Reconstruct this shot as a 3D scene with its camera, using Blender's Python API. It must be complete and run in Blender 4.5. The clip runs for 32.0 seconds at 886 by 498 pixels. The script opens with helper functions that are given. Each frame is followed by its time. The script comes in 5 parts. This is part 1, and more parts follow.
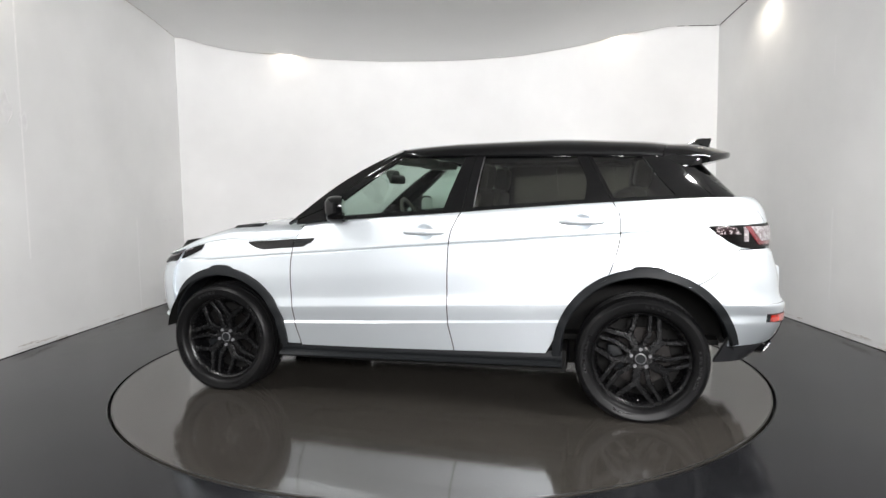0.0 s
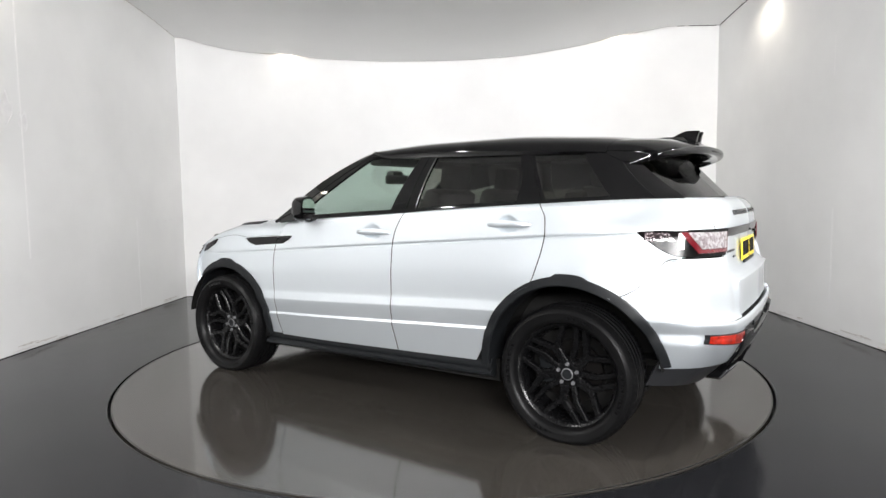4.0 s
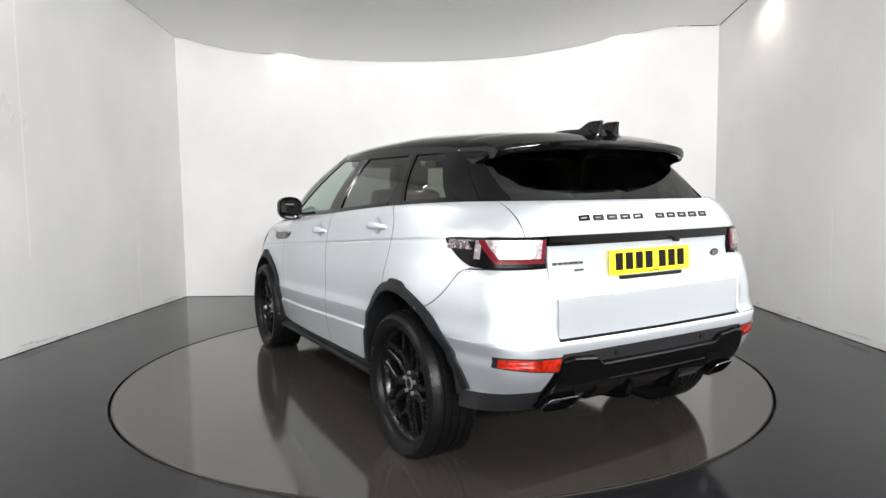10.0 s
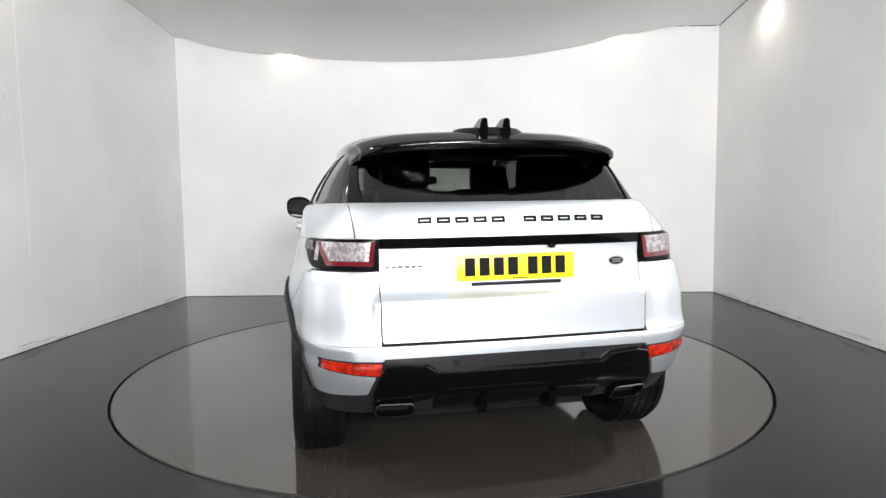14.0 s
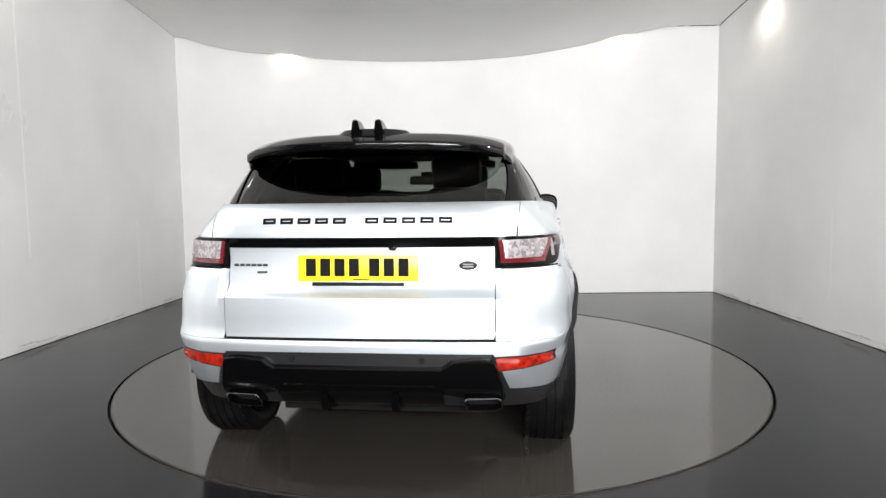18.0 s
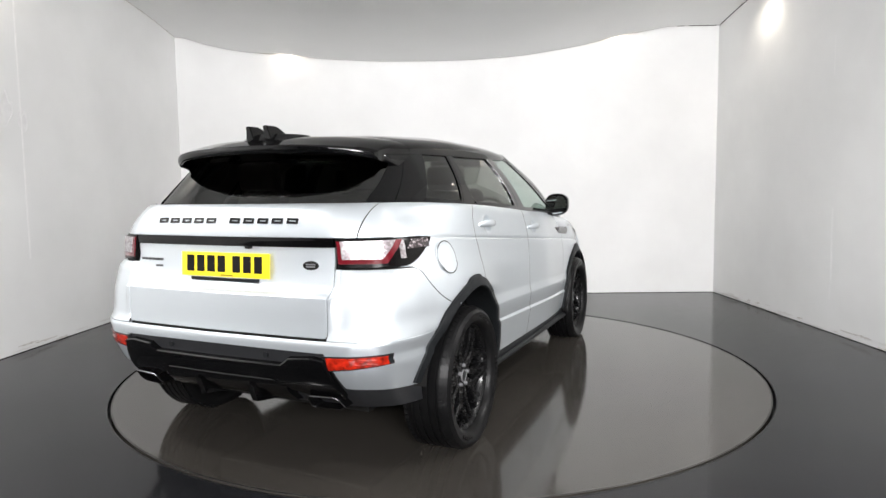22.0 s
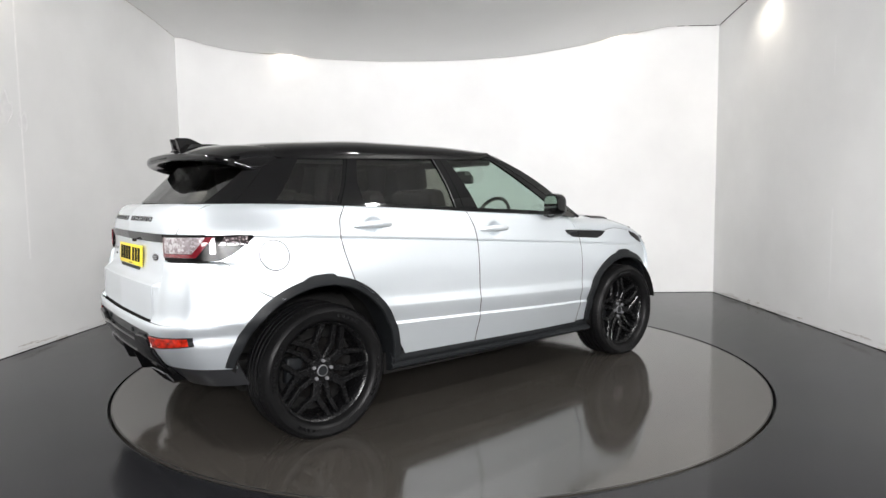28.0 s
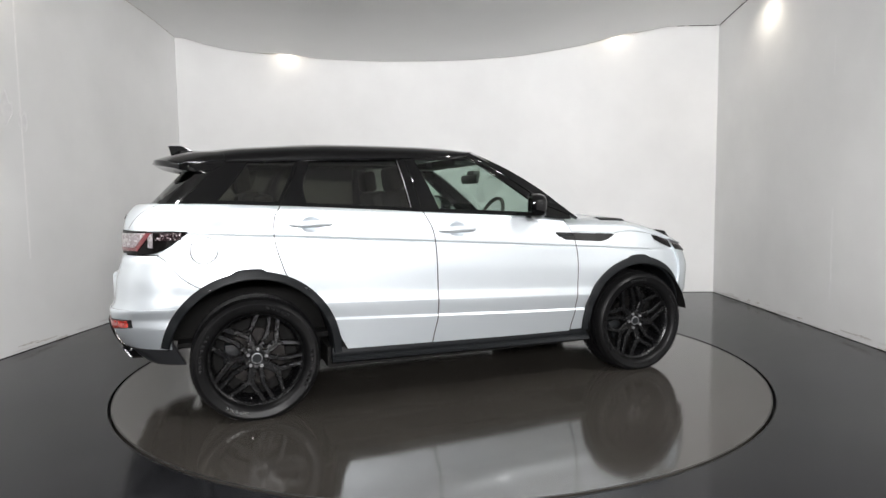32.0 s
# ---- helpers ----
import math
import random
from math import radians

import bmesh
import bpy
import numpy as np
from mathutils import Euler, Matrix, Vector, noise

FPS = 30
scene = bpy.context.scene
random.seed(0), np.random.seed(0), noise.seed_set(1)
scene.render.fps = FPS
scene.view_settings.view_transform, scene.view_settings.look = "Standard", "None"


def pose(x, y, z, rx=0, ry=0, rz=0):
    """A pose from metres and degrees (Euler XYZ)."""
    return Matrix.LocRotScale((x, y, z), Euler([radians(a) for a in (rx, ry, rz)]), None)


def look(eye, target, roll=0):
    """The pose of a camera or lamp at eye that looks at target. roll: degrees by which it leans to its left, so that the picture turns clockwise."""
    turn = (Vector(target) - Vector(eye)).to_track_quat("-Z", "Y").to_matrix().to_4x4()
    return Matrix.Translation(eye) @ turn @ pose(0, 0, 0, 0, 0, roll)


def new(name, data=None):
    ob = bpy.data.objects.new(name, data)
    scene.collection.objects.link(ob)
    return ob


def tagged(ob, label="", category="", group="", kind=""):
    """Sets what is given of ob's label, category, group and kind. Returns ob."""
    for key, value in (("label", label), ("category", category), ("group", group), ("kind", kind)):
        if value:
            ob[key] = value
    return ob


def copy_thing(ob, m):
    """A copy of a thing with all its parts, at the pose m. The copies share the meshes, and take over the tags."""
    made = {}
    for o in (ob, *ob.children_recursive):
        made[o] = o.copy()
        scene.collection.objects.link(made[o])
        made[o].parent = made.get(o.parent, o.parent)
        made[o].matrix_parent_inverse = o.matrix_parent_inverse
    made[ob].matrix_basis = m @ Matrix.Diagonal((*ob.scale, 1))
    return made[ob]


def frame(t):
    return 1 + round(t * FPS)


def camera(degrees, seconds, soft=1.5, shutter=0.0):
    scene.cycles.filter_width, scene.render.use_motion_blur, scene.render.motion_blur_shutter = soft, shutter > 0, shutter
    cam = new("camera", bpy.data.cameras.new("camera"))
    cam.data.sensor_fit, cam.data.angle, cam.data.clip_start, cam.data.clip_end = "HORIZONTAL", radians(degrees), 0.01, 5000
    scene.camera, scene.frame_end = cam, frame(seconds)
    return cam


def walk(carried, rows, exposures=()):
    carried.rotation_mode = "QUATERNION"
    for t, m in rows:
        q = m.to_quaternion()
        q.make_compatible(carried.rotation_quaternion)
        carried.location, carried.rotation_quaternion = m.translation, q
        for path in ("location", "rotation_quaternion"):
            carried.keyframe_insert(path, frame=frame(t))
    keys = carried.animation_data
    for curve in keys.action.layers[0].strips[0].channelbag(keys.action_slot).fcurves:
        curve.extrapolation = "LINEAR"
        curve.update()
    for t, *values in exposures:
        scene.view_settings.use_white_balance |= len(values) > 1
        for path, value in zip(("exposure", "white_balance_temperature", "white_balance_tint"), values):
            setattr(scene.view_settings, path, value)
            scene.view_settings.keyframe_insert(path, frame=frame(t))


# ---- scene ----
# camera: it stands still on its tripod
EYE = Vector((0.0, -4.767, 1.270))
PAN, TILT = radians(0.23), radians(-4.83)
cam = camera(70.78, 32.0)
AIM = EYE + Vector((math.sin(PAN) * math.cos(TILT), math.cos(PAN) * math.cos(TILT), math.sin(TILT)))
walk(cam, [(0.0, look(EYE, AIM, -0.71)), (32.0, look(EYE, AIM, -0.71))], exposures=[(0.0, 0.21), (3.5, 0.28), (7.0, 0.32), (10.0, 0.27), (13.0, 0.18), (17.0, 0.18), (21.0, 0.23), (25.0, 0.29), (28.0, 0.28), (30.0, 0.17), (32.0, 0.0)])

# world: faint grey, the room is closed
world = bpy.data.worlds.new("world")
scene.world = world
world.use_nodes = True
world.node_tree.nodes["Background"].inputs[0].default_value = (0.6, 0.62, 0.65, 1)
world.node_tree.nodes["Background"].inputs[1].default_value = 0.05

CEIL = 3.85
WARM, PALE = (1.0, 0.90, 0.77), (1.0, 0.985, 0.975)


def spot(x, y, z, power, cone, colour, blend=0.6, size=0.05):
    data = bpy.data.lights.new("wash_or_fill_lamp", "SPOT")
    data.energy, data.color, data.spot_size, data.spot_blend, data.shadow_soft_size = power, colour, radians(cone), blend, size
    ob = new("wash_or_fill_lamp", data)
    ob.matrix_world = look((x, y, z), (x, y + 0.001, 0.0))
    return ob


def strip_lamp(x, y, z, sx, sy, power, turn=0, lean=0):
    data = bpy.data.lights.new("tube_lamp", "AREA")
    data.shape, data.size, data.size_y, data.energy, data.color = "RECTANGLE", sx, sy, power, (1.0, 0.988, 1.0)
    ob = new("tube_lamp", data)
    ob.matrix_world = pose(x, y, z, 0, 0, turn) @ pose(0, 0, 0, 0, lean)
    return ob


# downlights: two in the slot behind the ceiling's far edge, two sunk beside the side walls
# the last two are unseen fill, added to brighten the car's sides and floor
WASH_AND_FILL = [(-1.90, 3.245, 3.25, 6), (2.22, 3.135, 3.40, 5), (3.30, 1.95, 3.40, 12), (-3.42, 0.30, 3.43, 9), (-2.9, -2.2, 3.38, 235), (2.75, -2.2, 3.46, 335)]
for wx, wy, wz, power in WASH_AND_FILL:
    spot(wx, wy, wz - 0.03, power, 150, WARM if power < 50 else PALE, blend=0.9, size=0.05 if power < 50 else 0.08)
TUBE_Z = 2.70
TUBES = [(-2.0, -7.9, 38), (-0.6, -8.1, 38), (0.8, -8.1, 38), (2.2, -7.9, 38), (-1.3, -9.1, 38), (1.5, -9.1, 38)]
for lx, ly, lt in TUBES:
    data_ob = strip_lamp(lx, ly, TUBE_Z - 0.03, 1.5, 0.30, 176 + 58 * lx, lt)
    data_ob.matrix_world = Matrix.Translation((lx, ly, TUBE_Z - 0.03)) @ pose(0, 0, 0, 74) @ pose(0, 0, 0, 0, 0, lt * 0.6)


# ---- materials ----
def nodes_of(name):
    m = bpy.data.materials.new(name)
    m.use_nodes = True
    t = m.node_tree
    return m, t, t.nodes["Principled BSDF"]


def noise_node(t, scale, detail=4.0, coords="Object", rough=0.55):
    c = t.nodes.new("ShaderNodeTexCoord")
    n = t.nodes.new("ShaderNodeTexNoise")
    n.inputs["Scale"].default_value, n.inputs["Detail"].default_value, n.inputs["Roughness"].default_value = scale, detail, rough
    t.links.new(c.outputs[coords], n.inputs["Vector"])
    return n


def ramp(t, src, stops):
    r = t.nodes.new("ShaderNodeValToRGB")
    el = r.color_ramp.elements
    el[0].position, el[0].color = stops[0][0], (*stops[0][1], 1)
    el[1].position, el[1].color = stops[-1][0], (*stops[-1][1], 1)
    for p, c in stops[1:-1]:
        e = el.new(p)
        e.color = (*c, 1)
    t.links.new(src, r.inputs[0])
    return r


def mat(name, color, rough, metal=0.0, vary=0.06, scale=6.0, coat=0.0, bump=0.0, bump_scale=200.0, spec=0.5, rough_vary=0.04, coat_rough=0.03):
    m, t, b = nodes_of(name)
    n = noise_node(t, scale)
    lo, hi = [max(0, c * (1 - vary)) for c in color], [min(1, c * (1 + vary)) for c in color]
    t.links.new(ramp(t, n.outputs[0], [(0.3, lo), (0.7, hi)]).outputs[0], b.inputs["Base Color"])
    n2 = noise_node(t, scale * 7.3, 6.0)
    mr = t.nodes.new("ShaderNodeMapRange")
    mr.inputs[1].default_value, mr.inputs[2].default_value = 0.3, 0.7
    mr.inputs[3].default_value, mr.inputs[4].default_value = max(0.0, rough - rough_vary), rough + rough_vary
    t.links.new(n2.outputs[0], mr.inputs[0])
    t.links.new(mr.outputs[0], b.inputs["Roughness"])
    b.inputs["Metallic"].default_value = metal
    b.inputs["Specular IOR Level"].default_value = spec
    b.inputs["Coat Weight"].default_value, b.inputs["Coat Roughness"].default_value = coat, coat_rough
    if bump:
        n3 = noise_node(t, bump_scale, 3.0)
        bp = t.nodes.new("ShaderNodeBump")
        bp.inputs["Strength"].default_value, bp.inputs["Distance"].default_value = bump, 0.002
        t.links.new(n3.outputs[0], bp.inputs["Height"])
        t.links.new(bp.outputs[0], b.inputs["Normal"])
    return m


def glass(name, tint, rough=0.0, ior=1.5):
    """Thin tinted pane: clear behind a Fresnel gloss."""
    m = bpy.data.materials.new(name)
    m.use_nodes = True
    t = m.node_tree
    t.nodes.clear()
    out, mix = t.nodes.new("ShaderNodeOutputMaterial"), t.nodes.new("ShaderNodeMixShader")
    tr, gl, fr = t.nodes.new("ShaderNodeBsdfTransparent"), t.nodes.new("ShaderNodeBsdfGlossy"), t.nodes.new("ShaderNodeFresnel")
    tr.inputs[0].default_value = (*tint, 1)
    gl.inputs["Roughness"].default_value = rough
    fr.inputs["IOR"].default_value = ior
    t.links.new(fr.outputs[0], mix.inputs[0])
    t.links.new(tr.outputs[0], mix.inputs[1])
    t.links.new(gl.outputs[0], mix.inputs[2])
    t.links.new(mix.outputs[0], out.inputs[0])
    return m


def glow(name, color, strength):
    m, t, b = nodes_of(name)
    b.inputs["Base Color"].default_value = (*color, 1)
    b.inputs["Emission Color"].default_value = (*color, 1)
    b.inputs["Emission Strength"].default_value = strength
    return m


M_WALL = mat("wall_paint", (0.80, 0.80, 0.79), 0.55, vary=0.055, scale=0.9, bump=0.12, bump_scale=60)
M_CEIL = mat("ceiling_paint", (0.86, 0.86, 0.85), 0.6, vary=0.02, scale=0.8, bump=0.08, bump_scale=60)
M_FLOOR = mat("resin_floor", (0.0105, 0.0108, 0.012), 0.13, spec=0.165, vary=0.10, scale=1.3, rough_vary=0.035, bump=0.03, bump_scale=9)
M_TABLE = mat("resin_turntable", (0.038, 0.0345, 0.030), 0.10, spec=0.66, vary=0.12, scale=1.6, rough_vary=0.03, bump=0.03, bump_scale=9)
M_WEAR = mat("scuffed_wall_paint", (0.72, 0.71, 0.695), 0.6, vary=0.05, scale=3.0)
M_GAP = mat("dark_gap", (0.008, 0.008, 0.008), 0.7)
M_PAINT = mat("silver_paint", (0.705, 0.752, 0.785), 0.47, metal=0.87, vary=0.012, scale=900, coat=1.0, rough_vary=0.02)
M_GLOSS = mat("black_gloss", (0.002, 0.002, 0.0022), 0.05, vary=0.05, spec=0.36, rough_vary=0.01)
M_PLASTIC = mat("black_plastic", (0.009, 0.010, 0.011), 0.46, vary=0.1, scale=30, bump=0.15, bump_scale=700, spec=0.16)
M_SATIN = mat("satin_black_plastic", (0.016, 0.0165, 0.018), 0.33, vary=0.08, scale=30, bump=0.06, bump_scale=500, spec=0.45)
M_UNDER = mat("underbody", (0.010, 0.0098, 0.0095), 0.8, spec=0.08)
M_RUBBER = mat("tyre_rubber", (0.0042, 0.0042, 0.0044), 0.38, vary=0.2, scale=14, spec=0.15, rough_vary=0.06)
M_ALLOY = mat("satin_black_alloy", (0.0032, 0.0032, 0.0035), 0.26, vary=0.05, spec=0.28)
M_STEEL = mat("brake_steel", (0.028, 0.026, 0.025), 0.45, metal=1.0, vary=0.2, scale=20)
M_CHROME = mat("chrome", (0.62, 0.62, 0.63), 0.14, metal=1.0, vary=0.02)
M_PIPE = mat("dark_chrome", (0.26, 0.26, 0.27), 0.22, metal=1.0, vary=0.05)
M_BADGE = mat("grey_plated_badge", (0.10, 0.10, 0.105), 0.3, metal=1.0, vary=0.05)
M_NUT = mat("bright_plated_steel", (0.22, 0.22, 0.23), 0.36, metal=0.45, vary=0.05)
M_GLINT = mat("edge_glint", (0.35, 0.35, 0.36), 0.25, metal=1.0, vary=0.05)
M_RED = mat("red_lens", (0.115, 0.006, 0.011), 0.12, vary=0.15, scale=60, coat=1.0)
M_AMBER = mat("red_reflector", (0.30, 0.012, 0.004), 0.15, vary=0.7, scale=38, coat=1.0)


def facets(name, scale, stops, rough=0.15, metal=0.0):
    """A lens cut into small facets."""
    m, t, p = nodes_of(name)
    co, v = t.nodes.new("ShaderNodeTexCoord"), t.nodes.new("ShaderNodeTexVoronoi")
    v.inputs["Scale"].default_value = scale
    t.links.new(co.outputs["Object"], v.inputs["Vector"])
    sep = t.nodes.new("ShaderNodeSeparateColor")
    t.links.new(v.outputs["Color"], sep.inputs[0])
    t.links.new(ramp(t, sep.outputs[0], stops).outputs[0], p.inputs["Base Color"])
    p.inputs["Roughness"].default_value, p.inputs["Metallic"].default_value = rough, metal
    p.inputs["Coat Weight"].default_value = 0.5
    return m


M_CLEAR = facets("clear_lens", 85, [(0.0, (0.24, 0.20, 0.21)), (0.5, (0.36, 0.325, 0.335)), (1.0, (0.56, 0.54, 0.55))], rough=0.34, metal=0.65)
M_CHIP = facets("faceted_smoked_lens", 130, [(0.0, (0.006, 0.005, 0.005)), (0.7, (0.03, 0.012, 0.016)), (1.0, (0.40, 0.36, 0.37))])
M_SMOKE = mat("smoked_lens", (0.004, 0.0035, 0.0035), 0.20, spec=0.14)
M_PLATE = mat("plate_yellow", (0.86, 0.66, 0.02), 0.35, vary=0.02)
M_CABIN = mat("cabin_trim", (0.09, 0.088, 0.084), 0.6, vary=0.15, scale=12)
M_LEATHER = mat("black_leather", (0.075, 0.066, 0.058), 0.42, vary=0.15, scale=20, bump=0.3, bump_scale=120)
M_GLASS = glass("clear_tinted_glass", (0.58, 0.69, 0.63), ior=1.55)
M_PRIVACY = glass("privacy_glass", (0.20, 0.205, 0.18), ior=1.72)
M_REAR = glass("rear_screen_glass", (0.24, 0.25, 0.23), ior=1.95)
M_SCREEN = glass("windscreen_glass", (0.72, 0.79, 0.75), ior=1.7)
M_MIRROR = mat("mirror_glass", (0.9, 0.9, 0.9), 0.01, metal=1.0, vary=0.0, rough_vary=0.0)
M_LAMP = glow("lit_diffuser", (1.0, 0.95, 0.86), 12.0)
M_FIXTURE = mat("white_metal", (0.75, 0.75, 0.74), 0.4)


# ---- mesh helpers ----
def crisp(bm, degrees=32):
    for f in bm.faces:
        f.smooth = True
    lim = radians(degrees)
    for e in bm.edges:
        e.smooth = len(e.link_faces) == 2 and e.calc_face_angle(0) < lim


def part(name, bm, material, parent=None, label="", degrees=32):
    bm.normal_update()
    crisp(bm, degrees)
    me = bpy.data.meshes.new(name)
    bm.to_mesh(me)
    bm.free()
    me.materials.append(material)
    ob = new(name, me)
    ob.parent = parent
    if label:
        tagged(ob, label=label)
    return ob


def box_into(bm, x0, x1, y0, y1, z0, z1, bevel=0.0, m=None):
    r = bmesh.ops.create_cube(bm, size=1.0)
    vs = r["verts"]
    for v in vs:
        v.co = Vector(((x0 + x1) / 2 + v.co.x * (x1 - x0), (y0 + y1) / 2 + v.co.y * (y1 - y0), (z0 + z1) / 2 + v.co.z * (z1 - z0)))
    if m is not None:
        bmesh.ops.transform(bm, matrix=m, verts=vs)
    if bevel:
        es = list({e for v in vs for e in v.link_edges})
        bmesh.ops.bevel(bm, geom=es, offset=bevel, segments=2, affect="EDGES", profile=0.5)
    return bm


def box(*a, **k):
    return box_into(bmesh.new(), *a, **k)


def tube_into(bm, r, depth, segments=24, m=None, r2=None):
    v = bmesh.ops.create_cone(bm, cap_ends=True, segments=segments, radius1=r, radius2=r if r2 is None else r2, depth=depth)["verts"]
    if m is not None:
        bmesh.ops.transform(bm, matrix=m, verts=v)
    return bm


def lathe(profile, segments=64):
    """A closed or open profile of (radius, height along y) turned round the y axis."""
    bm = bmesh.new()
    rings = []
    for k in range(segments):
        a = 2 * math.pi * k / segments
        rings.append([bm.verts.new((r * math.cos(a), h, r * math.sin(a))) for r, h in profile])
    for k in range(segments):
        a, b = rings[k], rings[(k + 1) % segments]
        for i in range(len(profile) - 1):
            bm.faces.new((a[i], b[i], b[i + 1], a[i + 1]))
    return bm


def prism_into(bm, outline, axis, a, b):
    """A flat outline of points, pushed along an axis from a to b."""
    def put(p, d):
        q = list(p)
        q.insert(axis, d)
        return bm.verts.new(q)
    lo, hi = [put(p, a) for p in outline], [put(p, b) for p in outline]
    bm.faces.new(lo)
    bm.faces.new(hi)
    n = len(outline)
    for i in range(n):
        bm.faces.new((lo[i], lo[(i + 1) % n], hi[(i + 1) % n], hi[i]))
    bmesh.ops.recalc_face_normals(bm, faces=bm.faces)
    return bm


def spline(points):
    """A smooth curve through points (t, value); straight on past its ends."""
    p = sorted(points)
    ts, vs = [a for a, _ in p], [b for _, b in p]
    n = len(p)
    d = [(vs[i + 1] - vs[i]) / (ts[i + 1] - ts[i]) for i in range(n - 1)]
    g = [d[0]] + [0.0 if d[i - 1] * d[i] <= 0 else 2 * d[i - 1] * d[i] / (d[i - 1] + d[i]) for i in range(1, n - 1)] + [d[-1]]

    def f(t):
        if t <= ts[0]:
            return vs[0] + g[0] * (t - ts[0])
        if t >= ts[-1]:
            return vs[-1] + g[-1] * (t - ts[-1])
        i = max(k for k in range(n - 1) if ts[k] <= t)
        h = ts[i + 1] - ts[i]
        u = (t - ts[i]) / h
        return (vs[i] * (1 + 2 * u) * (1 - u) ** 2 + g[i] * h * u * (1 - u) ** 2 + vs[i + 1] * u * u * (3 - 2 * u) + g[i + 1] * h * u * u * (u - 1))
    return f


def line(points):
    p = sorted(points)
    ts, vs = [a for a, _ in p], [b for _, b in p]
    return lambda t: float(np.interp(t, ts, vs))


def const(v):
    return lambda t: v


def smoothstep(a, b, x):
    u = min(1, max(0, (x - a) / (b - a)))
    return u * u * (3 - 2 * u)


# ---- room ----
def slab(name, bm, material, label, category):
    ob = part(name, bm, material)
    return tagged(ob, label, category, kind="structure")


def wall_between(name, p, q, z0, z1, thick, label):
    """A wall whose inner face runs from p to q, with its body to the right of that way."""
    (ax, ay), (bx, by) = p, q
    d = Vector((bx - ax, by - ay)).normalized()
    n = Vector((d.y, -d.x)) * thick
    return slab(name, prism_into(bmesh.new(), [(ax, ay), (bx, by), (bx + n.x, by + n.y), (ax + n.x, ay + n.y)], 2, z0, z1), M_WALL, label, "wall")


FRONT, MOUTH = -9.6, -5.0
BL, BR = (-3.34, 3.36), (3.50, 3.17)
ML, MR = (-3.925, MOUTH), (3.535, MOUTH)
M_DARK = mat("dark_workshop_paint", (0.075, 0.075, 0.078), 0.7, vary=0.1, scale=1.0)
wall_back = wall_between("wall_back", BR, BL, -0.2, CEIL, 0.2, "plain white painted back wall of the photo booth")
wall_left = wall_between("wall_left", BL, ML, -0.2, CEIL, 0.2, "plain white painted side wall with a faint joint")
wall_right = wall_between("wall_right", MR, BR, -0.2, CEIL, 0.2, "plain white painted side wall, slightly scuffed")
for name, p, q in (("wall_front_left", ML, (-4.2, FRONT)), ("wall_front", (-4.2, FRONT), (3.8, FRONT)), ("wall_front_right", (3.8, FRONT), MR)):
    w = wall_between(name, p, q, -0.2, CEIL, 0.2, "dark grey wall of the open space behind the camera")
    w.data.materials[0] = M_DARK
# unseen screens, added to keep tube light off the near side walls
for name, x0, x1 in (("light_screen_left", -4.0, -2.45), ("light_screen_right", 2.65, 3.6)):
    slab(name, box(x0, x1, MOUTH - 0.36, MOUTH - 0.24, -0.1, CEIL - 0.004), M_DARK, "unseen dark grey screen added to shade the near side walls", "wall")
slab("roof_slab", box(-4.6, 4.0, MOUTH, 3.8, CEIL, CEIL + 0.2), M_CEIL, "flat white slab above the curved ceiling", "ceiling")
slab("ceiling_front", box(-4.6, 4.0, FRONT - 0.3, MOUTH, CEIL, CEIL + 0.2), M_DARK, "dark grey ceiling behind the camera", "ceiling")

CEILING_LINE = spline([(-4.3, 3.406), (-3.23, 3.306), (-3.00, 3.239), (-2.65, 3.151), (-2.29, 3.103), (-1.94, 3.062), (-1.23, 2.998), (-0.53, 2.966), (0.06, 2.966), (0.87, 3.000), (1.57, 3.090), (2.26, 3.220), (2.60, 3.289), (2.88, 3.334), (3.15, 3.343), (3.37, 3.342), (3.9, 3.344)])


def ceiling_lift(d):
    return 0.19 * (1 - math.exp(-d / 1.0))


def ceiling_edge(x):
    # the slot to the back wall is narrow, with a wider bay round each of its lamps
    slot = 0.022 + 0.10 * sum(math.exp(-((x - lamp[0]) / 0.30) ** 4) for lamp in WASH_AND_FILL[:2])
    return 3.36 - (x + 3.34) * 0.0278 - slot


def ceiling_z(x, y):
    return CEILING_LINE(x) + ceiling_lift(max(0.0, ceiling_edge(x) - y))


def ceiling_mesh():
    """The curved ceiling board: it sags in the middle and towards its far edge."""
    bm = bmesh.new()
    xs = [-4.2 + 8.0 * i / 100 for i in range(101)]
    ds = [0.15 * k for k in range(12)] + [1.8 + 0.65 * k for k in range(1, 11)]
    prof, lift, edge = CEILING_LINE, ceiling_lift, ceiling_edge
    under = [[bm.verts.new((x, edge(x) - d, prof(x) + lift(d))) for x in xs] for d in ds]
    over = [[bm.verts.new((x, edge(x) - d, prof(x) + lift(d) + 0.03)) for x in xs] for d in ds]
    for rows, turn in ((under, True), (over, False)):
        for a, c in zip(rows, rows[1:]):
            for i in range(len(xs) - 1):
                f = (a[i], c[i], c[i + 1], a[i + 1])
                bm.faces.new(f if turn else reversed(f))
    for a, c in ((under[0], over[0]), (under[-1], over[-1])):
        for i in range(len(xs) - 1):
            bm.faces.new((a[i], a[i + 1], c[i + 1], c[i]))
    bmesh.ops.recalc_face_normals(bm, faces=bm.faces)
    return bm


slab("ceiling", ceiling_mesh(), M_CEIL, "smooth white ceiling board sagging in a shallow curve", "ceiling")

